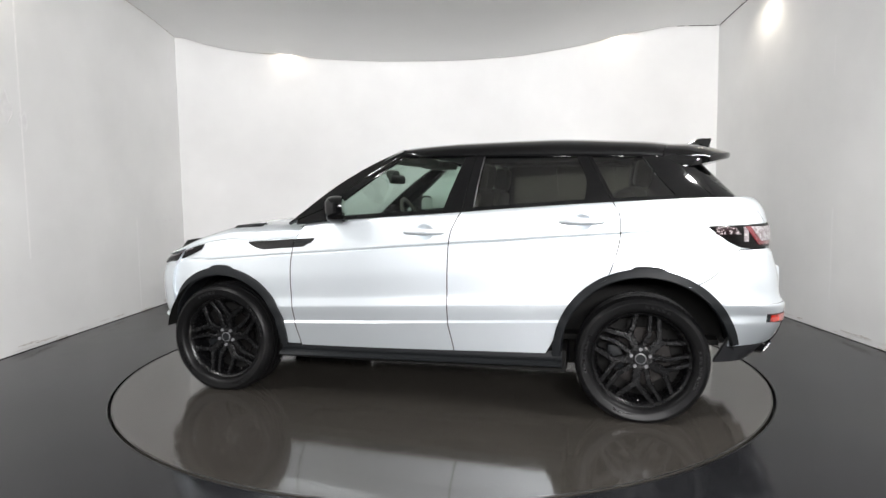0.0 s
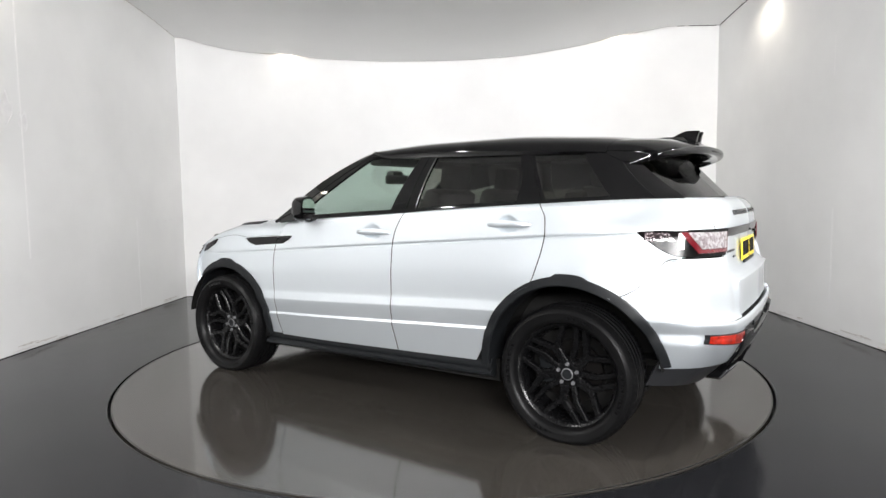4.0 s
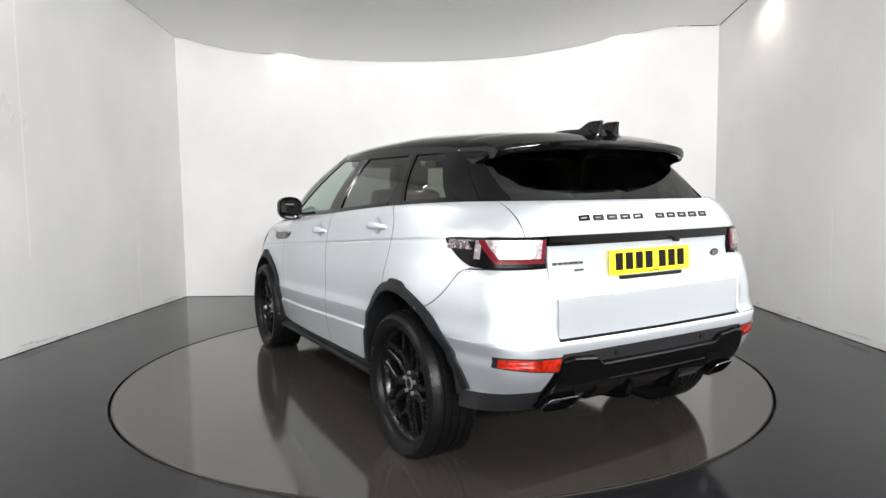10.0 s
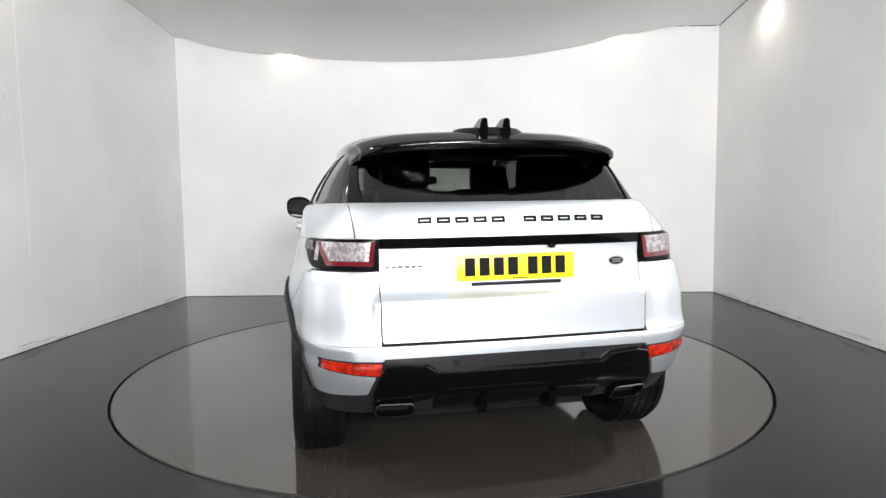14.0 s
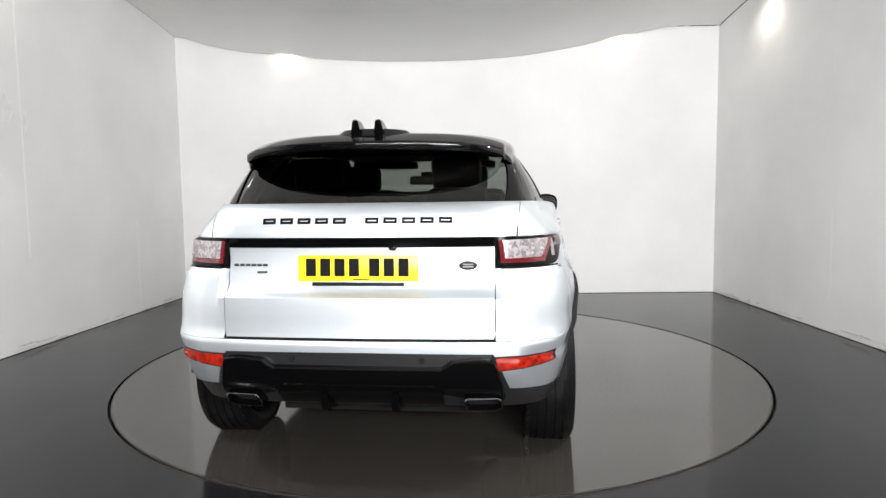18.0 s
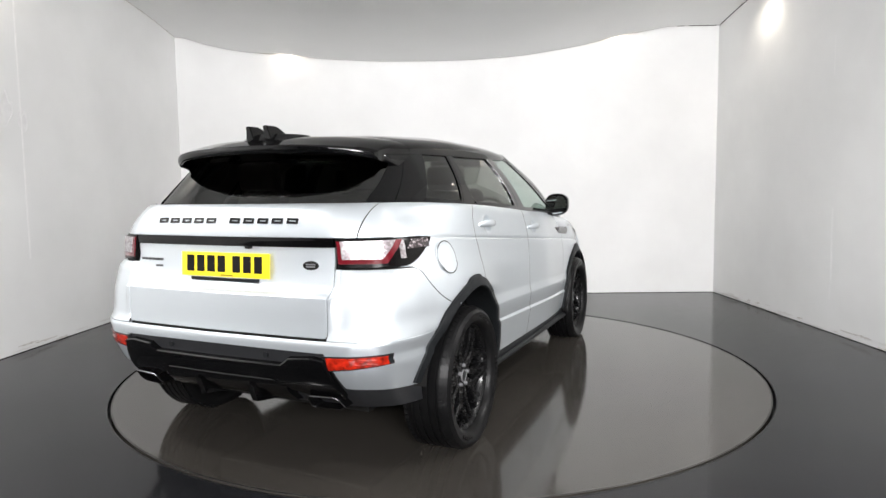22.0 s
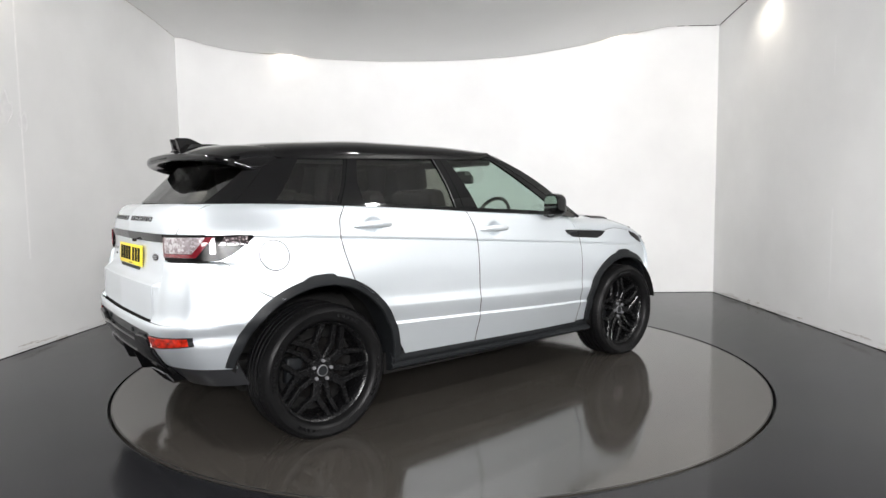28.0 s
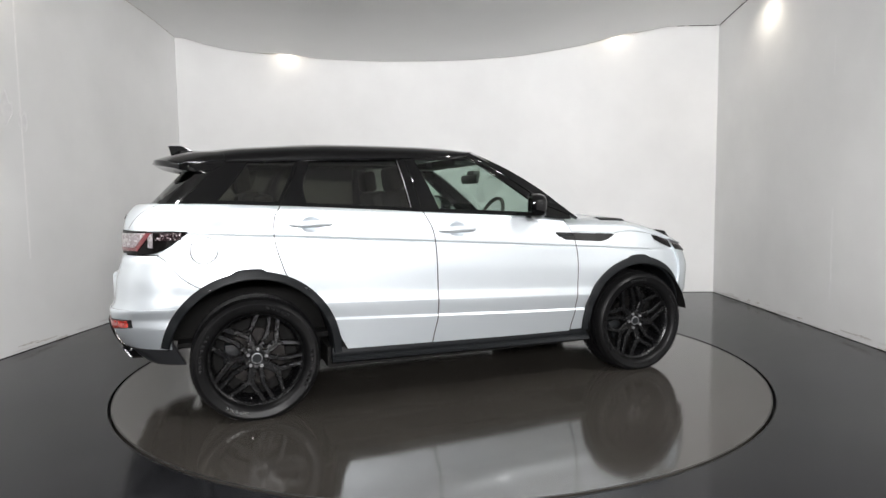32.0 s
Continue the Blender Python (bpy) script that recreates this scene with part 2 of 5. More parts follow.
# dark joint where the walls meet the floor
for wall, (ax, ay), (bx, by) in ((wall_back, BR, BL), (wall_left, BL, ML), (wall_right, MR, BR)):
    ln = math.hypot(bx - ax, by - ay)
    joint = part("floor_joint", box(0.004, ln - 0.004, -0.001, 0.004, 0.0005, 0.005), M_GAP, wall, "dark sealant joint at the floor")
    joint.matrix_world = pose(ax, ay, 0, 0, 0, math.degrees(math.atan2(by - ay, bx - ax)))

TABLE_R = 2.286


def ring_plate(r0, r1, z0, z1, segments=160):
    bm = bmesh.new()
    loop = [(r0, z1), (r1, z1), (r1, z0), (r0, z0), (r0, z1)]
    rings = []
    for k in range(segments):
        a = 2 * math.pi * k / segments
        rings.append([bm.verts.new((r * math.cos(a), r * math.sin(a), z)) for r, z in loop[:-1]])
    for k in range(segments):
        a, b = rings[k], rings[(k + 1) % segments]
        for i in range(4):
            bm.faces.new((a[i], b[i], b[(i + 1) % 4], a[(i + 1) % 4]))
    bmesh.ops.recalc_face_normals(bm, faces=bm.faces)
    return bm


def floor_mesh():
    """The floor sheet, with a round pit for the turntable."""
    bm = bmesh.new()
    n, r = 160, TABLE_R + 0.012
    corners = [(4.0, FRONT - 0.3), (4.0, 3.8), (-4.6, 3.8), (-4.6, FRONT - 0.3)]
    inner = [bm.verts.new((r * math.cos(2 * math.pi * k / n), r * math.sin(2 * math.pi * k / n), 0)) for k in range(n)]
    outer = []
    for k in range(n):
        c, s = math.cos(2 * math.pi * k / n), math.sin(2 * math.pi * k / n)
        t = min((4.0 if c > 0 else -4.6) / c if abs(c) > 1e-6 else 1e9, (3.8 if s > 0 else FRONT - 0.3) / s if abs(s) > 1e-6 else 1e9)
        outer.append(bm.verts.new((c * t, s * t, 0)))
    deep = [bm.verts.new((v.co.x, v.co.y, -0.10)) for v in inner]
    for k in range(n):
        j = (k + 1) % n
        bm.faces.new((inner[k], outer[k], outer[j], inner[j]))
        bm.faces.new((deep[k], inner[k], inner[j], deep[j]))
    for cx, cy in corners:
        near = sorted(range(n), key=lambda k: (outer[k].co.x - cx) ** 2 + (outer[k].co.y - cy) ** 2)[:2]
        a, b = min(near), max(near)
        if abs(a - b) == 1:
            bm.faces.new((outer[a], bm.verts.new((cx, cy, 0)), outer[b]))
    bmesh.ops.recalc_face_normals(bm, faces=bm.faces)
    if next(iter(bm.faces)).normal.z < 0:
        bmesh.ops.reverse_faces(bm, faces=bm.faces)
    return bm


slab("floor", floor_mesh(), M_FLOOR, "glossy dark grey resin floor", "floor")
slab("turntable_pit", tube_into(bmesh.new(), TABLE_R + 0.05, 0.04, 96, pose(0, 0, -0.12)), M_GAP, "dark pit under the turntable", "pit")

turntable = part("turntable", tube_into(bmesh.new(), TABLE_R - 0.006, 0.08, 200, pose(0, 0, -0.04)), M_TABLE)
part("edge_trim", ring_plate(TABLE_R - 0.016, TABLE_R - 0.0065, -0.03, 0.0012), mat("worn_steel_edge", (0.10, 0.098, 0.095), 0.35, metal=0.8, vary=0.3, scale=8), turntable, "thin worn steel edge")
part("pit_rim", ring_plate(TABLE_R + 0.0125, TABLE_R + 0.019, -0.03, 0.0012), mat("dark_steel_rim", (0.05, 0.05, 0.05), 0.35, metal=0.8, vary=0.3, scale=8), bpy.data.objects["floor"])
tagged(turntable, "round dark grey glossy turntable flush with the floor", "turntable")
# the lamps' fittings
for wx, wy, wz, power in WASH_AND_FILL:
    ring = part("downlight", lathe([(0.035, 0.0), (0.06, 0.0), (0.065, 0.012), (0.065, 0.05), (0.035, 0.05)], 24), M_FIXTURE)
    # the two added fill lamps get larger fittings
    ring.matrix_world = pose(wx, wy, wz, 90) @ Matrix.Scale(1.0 if power < 50 else 2.4, 4)
    tagged(ring, "round recessed white ceiling downlight, the two large ones added unseen", "downlight", "downlights along the walls")
    part("diffuser", tube_into(bmesh.new(), 0.035, 0.006, 20, pose(0, 0.012, 0, 90)), M_LAMP, ring, "glowing lens")
for lx, ly, lt in TUBES:
    batten = part("tube_light", box(-0.78, 0.78, -0.16, 0.16, 0.03, 0.09, bevel=0.006), M_FIXTURE)
    batten.matrix_world = Matrix.Translation((lx, ly, TUBE_Z + 0.012)) @ pose(0, 0, 0, 0, 0, lt * 0.6)
    tagged(batten, "long white fluorescent batten hung from the dark ceiling", "tube light", "tube lights behind the camera")
    for side in (-0.5, 0.5):
        part("hanger", tube_into(bmesh.new(), 0.004, CEIL - TUBE_Z - 0.1, 8, pose(side, 0, (CEIL - TUBE_Z - 0.1) / 2 + 0.085)), M_FIXTURE, batten)
    for side in (-0.08, 0.08):
        part("tube", tube_into(bmesh.new(), 0.013, 1.5, 12, pose(0, side, 0.012, 0, 90)), M_LAMP, batten, "glowing glass tube")

# faint joints in the side walls
def on_wall(p, q, y):
    k = (y - p[1]) / (q[1] - p[1])
    return p[0] + (q[0] - p[0]) * k, math.degrees(math.atan2(-(q[0] - p[0]), q[1] - p[1]))


M_FILLER = mat("pale_joint_filler", (0.85, 0.845, 0.835), 0.5, vary=0.04, scale=9.0)
M_GRIME_SHADE = mat("brown_grey_grime_and_shade", (0.61, 0.585, 0.56), 0.7, vary=0.22, scale=26.0)
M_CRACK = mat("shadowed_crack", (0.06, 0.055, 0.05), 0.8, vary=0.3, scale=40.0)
M_SMEAR = mat("faint_grey_smear", (0.776, 0.770, 0.766), 0.6, vary=0.05, scale=14.0)
for wall, p, q, y, z0, z1, half, skin_mat in ((wall_left, BL, ML, 0.60, 0.78, CEIL - 0.3, 0.009, M_FILLER), (wall_left, BL, ML, 2.28, 0.02, 1.05, 0.003, M_CEIL), (wall_right, BR, MR, 0.85, 2.30, 2.64, 0.0045, M_FILLER), (wall_right, BR, MR, 0.80, 0.30, 1.12, 0.011, M_CEIL), (wall_right, BR, MR, 2.08, 2.66, 2.92, 0.005, M_FILLER)):
    x, turn = on_wall(p, q, y)
    seam = part("joint_strip", box(-0.0012, 0.0012, -half, half, z0, z1), skin_mat, wall)
    seam.matrix_world = pose(x, y, 0, 0, 0, turn)


def ragged(length, width, steps, seed, drop=0.0):
    """A thin uneven ribbon along x, lying across y."""
    rng = random.Random(seed)
    bm = bmesh.new()
    rows = []
    for k in range(steps + 1):
        x, fade = length * k / steps, math.sin(math.pi * (0.06 + 0.88 * k / steps)) ** 0.5
        mid, half = rng.uniform(-0.2, 0.2) * width, width * fade * rng.uniform(0.25, 0.6)
        rows.append([(x, mid - half, 0.0), (x, mid + half, 0.0)])
    top = [[bm.verts.new(p) for p in r] for r in rows]
    low = [[bm.verts.new((a, b, -0.003)) for a, b, _ in r] for r in rows]
    for a, b, c, d in zip(top, top[1:], low, low[1:]):
        bm.faces.new((a[0], b[0], b[1], a[1]))
        bm.faces.new((c[0], a[0], a[1], c[1])) if a is top[0] else None
        bm.faces.new((a[0], c[0], d[0], b[0]))
        bm.faces.new((a[1], b[1], d[1], c[1]))
    bmesh.ops.recalc_face_normals(bm, faces=bm.faces)
    return bm


# where ceiling board meets walls: cracks, and on the left a painted shadow line
def crack_or_shade_line(p, q, width, seed, material=None):
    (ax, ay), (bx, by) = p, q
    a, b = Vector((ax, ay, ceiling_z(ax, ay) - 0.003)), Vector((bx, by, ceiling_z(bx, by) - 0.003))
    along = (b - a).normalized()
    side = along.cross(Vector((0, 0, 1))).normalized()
    ob = part("ceiling_crack_and_shade", ragged((b - a).length, width, 14, seed), material or M_CRACK, wall_back, "dark uneven line at the ceiling's edge: cracks right, painted shadow left")
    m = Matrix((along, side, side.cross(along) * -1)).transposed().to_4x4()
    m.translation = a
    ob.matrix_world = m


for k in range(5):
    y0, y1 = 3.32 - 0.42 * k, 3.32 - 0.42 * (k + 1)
    # left wall: soft brownish shadow, painted as ribbons
    crack_or_shade_line((on_wall(BL, ML, y0)[0] + 0.006, y0), (on_wall(BL, ML, y1)[0] + 0.006, y1), 0.014, 40 + k, M_GRIME_SHADE)
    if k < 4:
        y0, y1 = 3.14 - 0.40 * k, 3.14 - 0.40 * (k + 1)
        crack_or_shade_line((3.497, y0), (3.498, y1), 0.012 if k < 2 else 0.006, 60 + k)
crack_or_shade_line((3.46, 3.150), (3.12, 3.158), 0.022, 71)
crack_or_shade_line((3.06, 3.160), (2.98, 3.162), 0.012, 72)

# scuffs and grime low on the side walls, smears higher up
rng = random.Random(5)
for wall, p, q, count, y0, y1 in ((wall_right, BR, MR, 26, -0.6, 3.0), (wall_left, BL, ML, 14, -0.4, 3.1)):
    for k in range(count):
        y, z = rng.uniform(y0, y1), 0.012 + 0.05 * rng.random() ** 2.2
        x, turn = on_wall(p, q, y)
        inward = 1 if x < 0 else -1
        grime = part("wall_scuff", ragged(rng.uniform(0.06, 0.34), rng.uniform(0.006, 0.022), 9, 100 + k), M_GRIME_SHADE if k % 3 else M_WEAR, wall, "brownish scuff above the floor")
        grime.matrix_world = pose(x + inward * 0.0012, y, z, 0, 0, turn) @ pose(0, 0, 0, 0, 90 * inward, 0) @ pose(0, 0, 0, 0, 0, 90)
for wall, p, q, y, z, length, wide in ((wall_left, BL, ML, 0.50, 2.02, 0.16, 0.24), (wall_left, BL, ML, 0.66, 1.93, 0.10, 0.17), (wall_left, BL, ML, 3.08, 1.016, 0.24, 0.022)):
    x, turn = on_wall(p, q, y)
    inward = 1 if x < 0 else -1
    smear = part("wall_smear", ragged(length, wide, 5, int(100 * z)), M_SMEAR, wall, "faint grey smear")
    smear.matrix_world = pose(x + inward * 0.0012, y, z, 0, 0, turn) @ pose(0, 0, 0, 0, 90 * inward, 0) @ pose(0, 0, 0, 0, 0, 90)

# ---- the car ----
import functools

# x runs forward, y to its left, z up; the origin lies on the floor midway between the axles
car = new("car")
tagged(car, "silver five-door compact luxury SUV with black roof and black wheels", "car")

Z_BELT = spline([(0.80, 1.109), (0.47, 1.139), (-0.27, 1.180), (-1.15, 1.230), (-1.76, 1.249), (-2.7, 1.25)])
X_REAR = spline([(0.33, -1.95), (0.40, -2.02), (0.47, -2.08), (0.55, -2.115), (0.655, -2.128), (0.668, -2.12), (0.68, -2.100), (0.80, -2.100), (0.846, -2.099), (0.862, -2.072),
                 (0.885, -2.050), (0.90, -2.043), (0.97, -2.034), (1.05, -2.036), (1.10, -2.043), (1.16, -2.035), (1.20, -2.018), (1.235, -1.985), (1.252, -1.95)])
X_NOSE = spline([(0.30, 2.02), (0.45, 2.10), (0.70, 2.135), (0.82, 2.10), (0.90, 2.02), (1.0, 1.94)])


X_SIDE = spline([(0.33, -1.95), (0.40, -2.02), (0.47, -2.08), (0.55, -2.115), (0.655, -2.128), (0.668, -2.12), (0.68, -2.102), (0.82, -2.082), (0.97, -2.047), (1.10, -2.043), (1.16, -2.035), (1.20, -2.018), (1.235, -1.985), (1.252, -1.95)])


def crease(x):
    return 0.985 - 0.07 * (x + 0.2)


def low_line(x, z):
    return z + 0.042 * (0.8 - x)


HOLLOWS = [(-0.058, 1.056), (-0.983, 1.114)]


@functools.lru_cache(None)
def side_width(x, z):
    """Half the width of the body side at x and z."""
    c, b = crease(x), max(Z_BELT(x), crease(x) + 0.10)
    l1, l2, l3 = low_line(x, 0.48), low_line(x, 0.58), low_line(x, 0.63)
    zs = [0.20, 0.33, l1 - 0.008, l1 + 0.006, l2 - 0.02, l2, l3, l3 + 0.015, 0.5 * (l3 + c), c - 0.03, c - 0.008, c, c + 0.009, c + 0.04, b - 0.03, b - 0.008, b, b + 0.3]
    ys = [0.870, 0.900, 0.924, 0.914, 0.926, 0.927, 0.917, 0.916, 0.917, 0.910, 0.908, 0.901, 0.905, 0.902, 0.888, 0.878, 0.868, 0.70]
    i = 0
    while i < 16 and z > zs[i + 1]:
        i += 1
    u = min(1.0, max(0.0, (z - zs[i]) / (zs[i + 1] - zs[i])))
    w = ys[i] + (ys[i + 1] - ys[i]) * u
    w += 0.068 * math.exp(-((x + 1.49) / 0.42) ** 2 - ((z - 0.78) / 0.235) ** 2)
    w += 0.020 * math.exp(-((x - 1.34) / 0.40) ** 2 - ((z - 0.72) / 0.20) ** 2)
    w -= (0.030 + 0.05 * smoothstep(0.9, 1.15, z)) * smoothstep(0.2, 1.1, x)
    for hx, hz in HOLLOWS:
        r2 = ((x - hx) / 0.060) ** 2 + ((z - hz) / 0.046) ** 2
        if r2 < 1:
            w -= 0.015 * (1 - r2) ** 0.7
    return w


def walkable(points):
    """A smooth curve through plan points, by its own length."""
    acc = [0.0]
    for p, q in zip(points, points[1:]):
        acc.append(acc[-1] + math.dist(p, q))
    return spline([(a, p[0]) for a, p in zip(acc, points)]), spline([(a, p[1]) for a, p in zip(acc, points)]), acc[-1]


REAR_S, REAR_A, REAR_W = -1.2, 0.86, 0.90
_pts = [(0, 1), (0.30, 0.985), (0.55, 0.952), (0.70, 0.920), (0.80, 0.878), (0.87, 0.825), (0.92, 0.750), (0.958, 0.66), (0.985, 0.42), (1, 0)]
R_X, R_Y, R_LEN = walkable([(a * REAR_A, b * REAR_W) for a, b in _pts])
NOSE_S, NOSE_A = 1.0, 1.17
_pts = [(0, 1), (0.30, 0.99), (0.50, 0.965), (0.66, 0.91), (0.78, 0.83), (0.87, 0.71), (0.94, 0.52), (0.985, 0.25), (1, 0)]
N_X, N_Y, N_LEN = walkable([(a * NOSE_A, b * REAR_W) for a, b in _pts])
S_REAR, S_NOSE = REAR_S - R_LEN, NOSE_S + N_LEN


def body(s, z):
    """The body's skin on the left: s runs along the side and round both ends."""
    if s < REAR_S:
        d = min(REAR_S - s, R_LEN)
        full = 1 - 0.22 * (1 - smoothstep(0.950, 0.968, z))
        w = smoothstep(0.643, 0.652, (max(0, R_Y(d)) / REAR_W) ** full)
        a = (REAR_S - X_REAR(z) * (1 - w) - X_SIDE(z) * w) / REAR_A
        x = REAR_S - R_X(d) * a
        return Vector((x, (max(0, R_Y(d)) / REAR_W) ** full * side_width(max(x, -1.75), z) * (1 - 0.10 * smoothstep(1.06, 1.25, z) * smoothstep(0.05, 0.60, d)), z))
    if s > NOSE_S:
        d = min(s - NOSE_S, N_LEN)
        a = (X_NOSE(z) - NOSE_S) / NOSE_A
        return Vector((NOSE_S + N_X(d) * a, max(0, N_Y(d)) / REAR_W * side_width(min(s, 1.5), z), z))
    return Vector((s, side_width(s, z), z))


@functools.lru_cache(None)
def rear_s(y, z):
    """Where round the tail the skin stands at y."""
    lo, hi = S_REAR, -1.5
    for _ in range(40):
        mid = (lo + hi) / 2
        if body(mid, z).y > y:
            hi = mid
        else:
            lo = mid
    return lo


# greenhouse: a lower and an upper plan curve, straight between them with a slight belly
G_S = [0.95, 0.5, 0.0, -0.4, -1.1, -1.45, -1.72, -1.85, -1.95, -2.2, -2.6]
G_LO = [(0.95, 0.755), (0.5, 0.832), (0.0, 0.858), (-0.4, 0.864), (-1.1, 0.846), (-1.45, 0.800), (-1.70, 0.745), (-1.82, 0.69), (-1.885, 0.62), (-1.935, 0.38), (-1.95, 0.0)]
G_HI = [(0.95, 0.50), (0.5, 0.595), (0.0, 0.648), (-0.4, 0.668), (-1.1, 0.655), (-1.40, 0.635), (-1.52, 0.605), (-1.565, 0.57), (-1.60, 0.50), (-1.63, 0.3), (-1.64, 0.0)]
_g = [spline(list(zip(G_S, [p[k] for p in pts]))) for pts in (G_LO, G_HI) for k in (0, 1)]


def cabin(s, z):
    t = (z - 1.20) / 0.32
    belly = 0.022 * 4 * max(0, t * (1 - t)) * (1 if s > -1.5 else max(0, 1 - (-1.5 - s) / 0.4))
    return Vector((_g[0](s) * (1 - t) + _g[2](s) * t, max(0.0, _g[1](s) * (1 - t) + _g[3](s) * t + belly), z))


def grid_mesh(rows, flip=False):
    bm = bmesh.new()
    vs = [[bm.verts.new(p) for p in r] for r in rows]
    for a, b in zip(vs, vs[1:]):
        for i in range(len(a) - 1):
            f = (a[i], b[i], b[i + 1], a[i + 1])
            bm.faces.new(reversed(f) if flip else f)
    bmesh.ops.remove_doubles(bm, verts=bm.verts, dist=2e-5)
    bad = [f for f in bm.faces if f.calc_area() < 1e-9]
    if bad:
        bmesh.ops.delete(bm, geom=bad, context="FACES")
    return bm


def thicken(bm, depth, soft=0.002):
    """Rounds the border of a skin over and turns it inwards, so that it has an edge."""
    bm.normal_update()
    key = lambda v: tuple(round(k, 6) for k in v.co)
    rim = [e for e in bm.edges if e.is_boundary]
    normal, out = {}, {}
    for e in rim:
        f = e.link_faces[0]
        o = (e.verts[0].co + e.verts[1].co) / 2 - f.calc_center_median()
        ed = (e.verts[1].co - e.verts[0].co).normalized()
        o = o - ed * o.dot(ed)
        o = o - f.normal * o.dot(f.normal)
        if o.length > 1e-9:
            o.normalize()
        for v in e.verts:
            normal[key(v)] = v.normal.copy()
            out[key(v)] = out.get(key(v), Vector()) + o
    steps = [(soft, soft), (soft * 1.15, depth)] if soft else [(0.0, depth)]
    base = {}
    edges = rim
    for n, (o, dn) in enumerate(steps):
        geom = bmesh.ops.extrude_edge_only(bm, edges=edges)["geom"]
        moved = {}
        for v in [g for g in geom if isinstance(g, bmesh.types.BMVert)]:
            k = base.get(key(v), key(v))
            org = Vector(k)
            q = out.get(k, Vector())
            q = q.normalized() if q.length > 1e-9 else q
            v.co = org + q * o - normal.get(k, Vector((0, 1, 0))) * dn
            moved[key(v)] = k
        base = moved
        edges = [g for g in geom if isinstance(g, bmesh.types.BMEdge)]
    return bm


def skin(surface, s0, s1, rows, low, high, n=36, off=0.0, side=1, depth=0.02, full=False, cols=None, soft=0.0012):
    """A panel on a surface between the edges s0(z) and s1(z), low(s) and high(s), with rows of points along the given lines."""
    lines = []
    us = cols if cols else [i / n for i in range(n + 1)]
    if full:
        us = [-u for u in reversed(us)] + [u for u in us if u > 0]
    for row in rows:
        pts = []
        for u in us:
            k, sg = (abs(u), 1 if u >= 0 else -1) if full else (u, side)
            z = row(0.5 * (s0(0.8) + s1(0.8)))
            for _ in range(4):
                s = s0(z) * (1 - k) + s1(z) * k
                z = min(max(row(s), low(s)), high(s))
            p = surface(s, z)
            if off:
                e = 0.004
                nrm = (surface(s, z + e) - surface(s, z - e)).cross(surface(s + e, z) - surface(s - e, z))
                if nrm.length > 1e-12:
                    p = p + nrm.normalized() * off
            pts.append(Vector((p.x, p.y * sg, p.z)))
        lines.append(pts)
    # rows climb: with s running forward on the left, this winding faces outwards
    bm = bmesh.new()
    vs = [[bm.verts.new(p) for p in r] for r in lines]
    for a, b in zip(vs, vs[1:]):
        for i in range(len(a) - 1):
            f = (a[i], b[i], b[i + 1], a[i + 1])
            bm.faces.new(f if (side == 1 or full) else reversed(f))
    bmesh.ops.remove_doubles(bm, verts=bm.verts, dist=3e-5)
    bad = [f for f in bm.faces if f.calc_area() < 1e-10]
    if bad:
        bmesh.ops.delete(bm, geom=bad, context="FACES")
    return thicken(bm, depth, soft) if depth else bm


def joined(*meshes):
    bm = meshes[0]
    for other in meshes[1:]:
        me = bpy.data.meshes.new("tmp")
        other.to_mesh(me)
        other.free()
        bm.from_mesh(me)
        bpy.data.meshes.remove(me)
    return bm


def low_rows():
    """Rows that follow the body's own creases."""
    r = [lambda s, z=z: z for z in (0.30, 0.36, 0.42)]
    r += [lambda s, d=d: low_line(s, d) for d in (0.440, 0.472, 0.478, 0.486, 0.492, 0.52, 0.56, 0.575, 0.58, 0.585, 0.605, 0.625, 0.63, 0.645)]
    r += [lambda s, k=k: low_line(s, 0.645) * (1 - k) + (crease(s) - 0.03) * k for k in (0.1, 0.2, 0.3, 0.4, 0.5, 0.6, 0.68, 0.76, 0.84, 0.92, 1.0)]
    r += [lambda s, d=d: crease(s) + d for d in (-0.015, -0.008, 0.0, 0.009, 0.018, 0.028, 0.038, 0.046, 0.053, 0.060, 0.067, 0.074)]
    r += [lambda s, k=k: crease(s) + 0.078 + (max(Z_BELT(s) - 0.03, crease(s) + 0.08) - crease(s) - 0.078) * k for k in (0.08, 0.17, 0.26, 0.35, 0.44, 0.53, 0.64, 0.8, 1.0)]
    r += [lambda s, d=d: max(Z_BELT(s) + d, crease(s) + 0.081) for d in (-0.018, -0.008, 0.0)]
    return r


ROWS = low_rows()


def even_rows(low, high, n):
    return [lambda s, k=k / n: low(s) * (1 - k) + high(s) * k for k in range(n + 1)]


ARCH = {"front": (1.342, 0.357, 0.468, 0.411), "rear": (-1.33, 0.36, 0.505, 0.455)}


def arch_low(which, base):
    cx, cz, r, _ = ARCH[which]
    r -= 0.02

    def f(s):
        x = body(s, 0.6).x
        d = r * r - (x - cx) ** 2
        return max(base, cz + math.sqrt(d)) if d > 0 else base
    return f


GAP = 0.0036
G_A = spline([(0.30, 0.775), (0.34, 0.78), (0.48, 0.812), (0.66, 0.832), (0.80, 0.835), (0.96, 0.82), (1.02, 0.80), (1.10, 0.752), (1.14, 0.72)])
G_B = spline([(0.33, -0.245), (0.45, -0.222), (0.516, -0.208), (0.60, -0.205), (0.80, -0.207), (0.99, -0.215), (1.06, -0.228), (1.12, -0.255), (1.18, -0.29)])
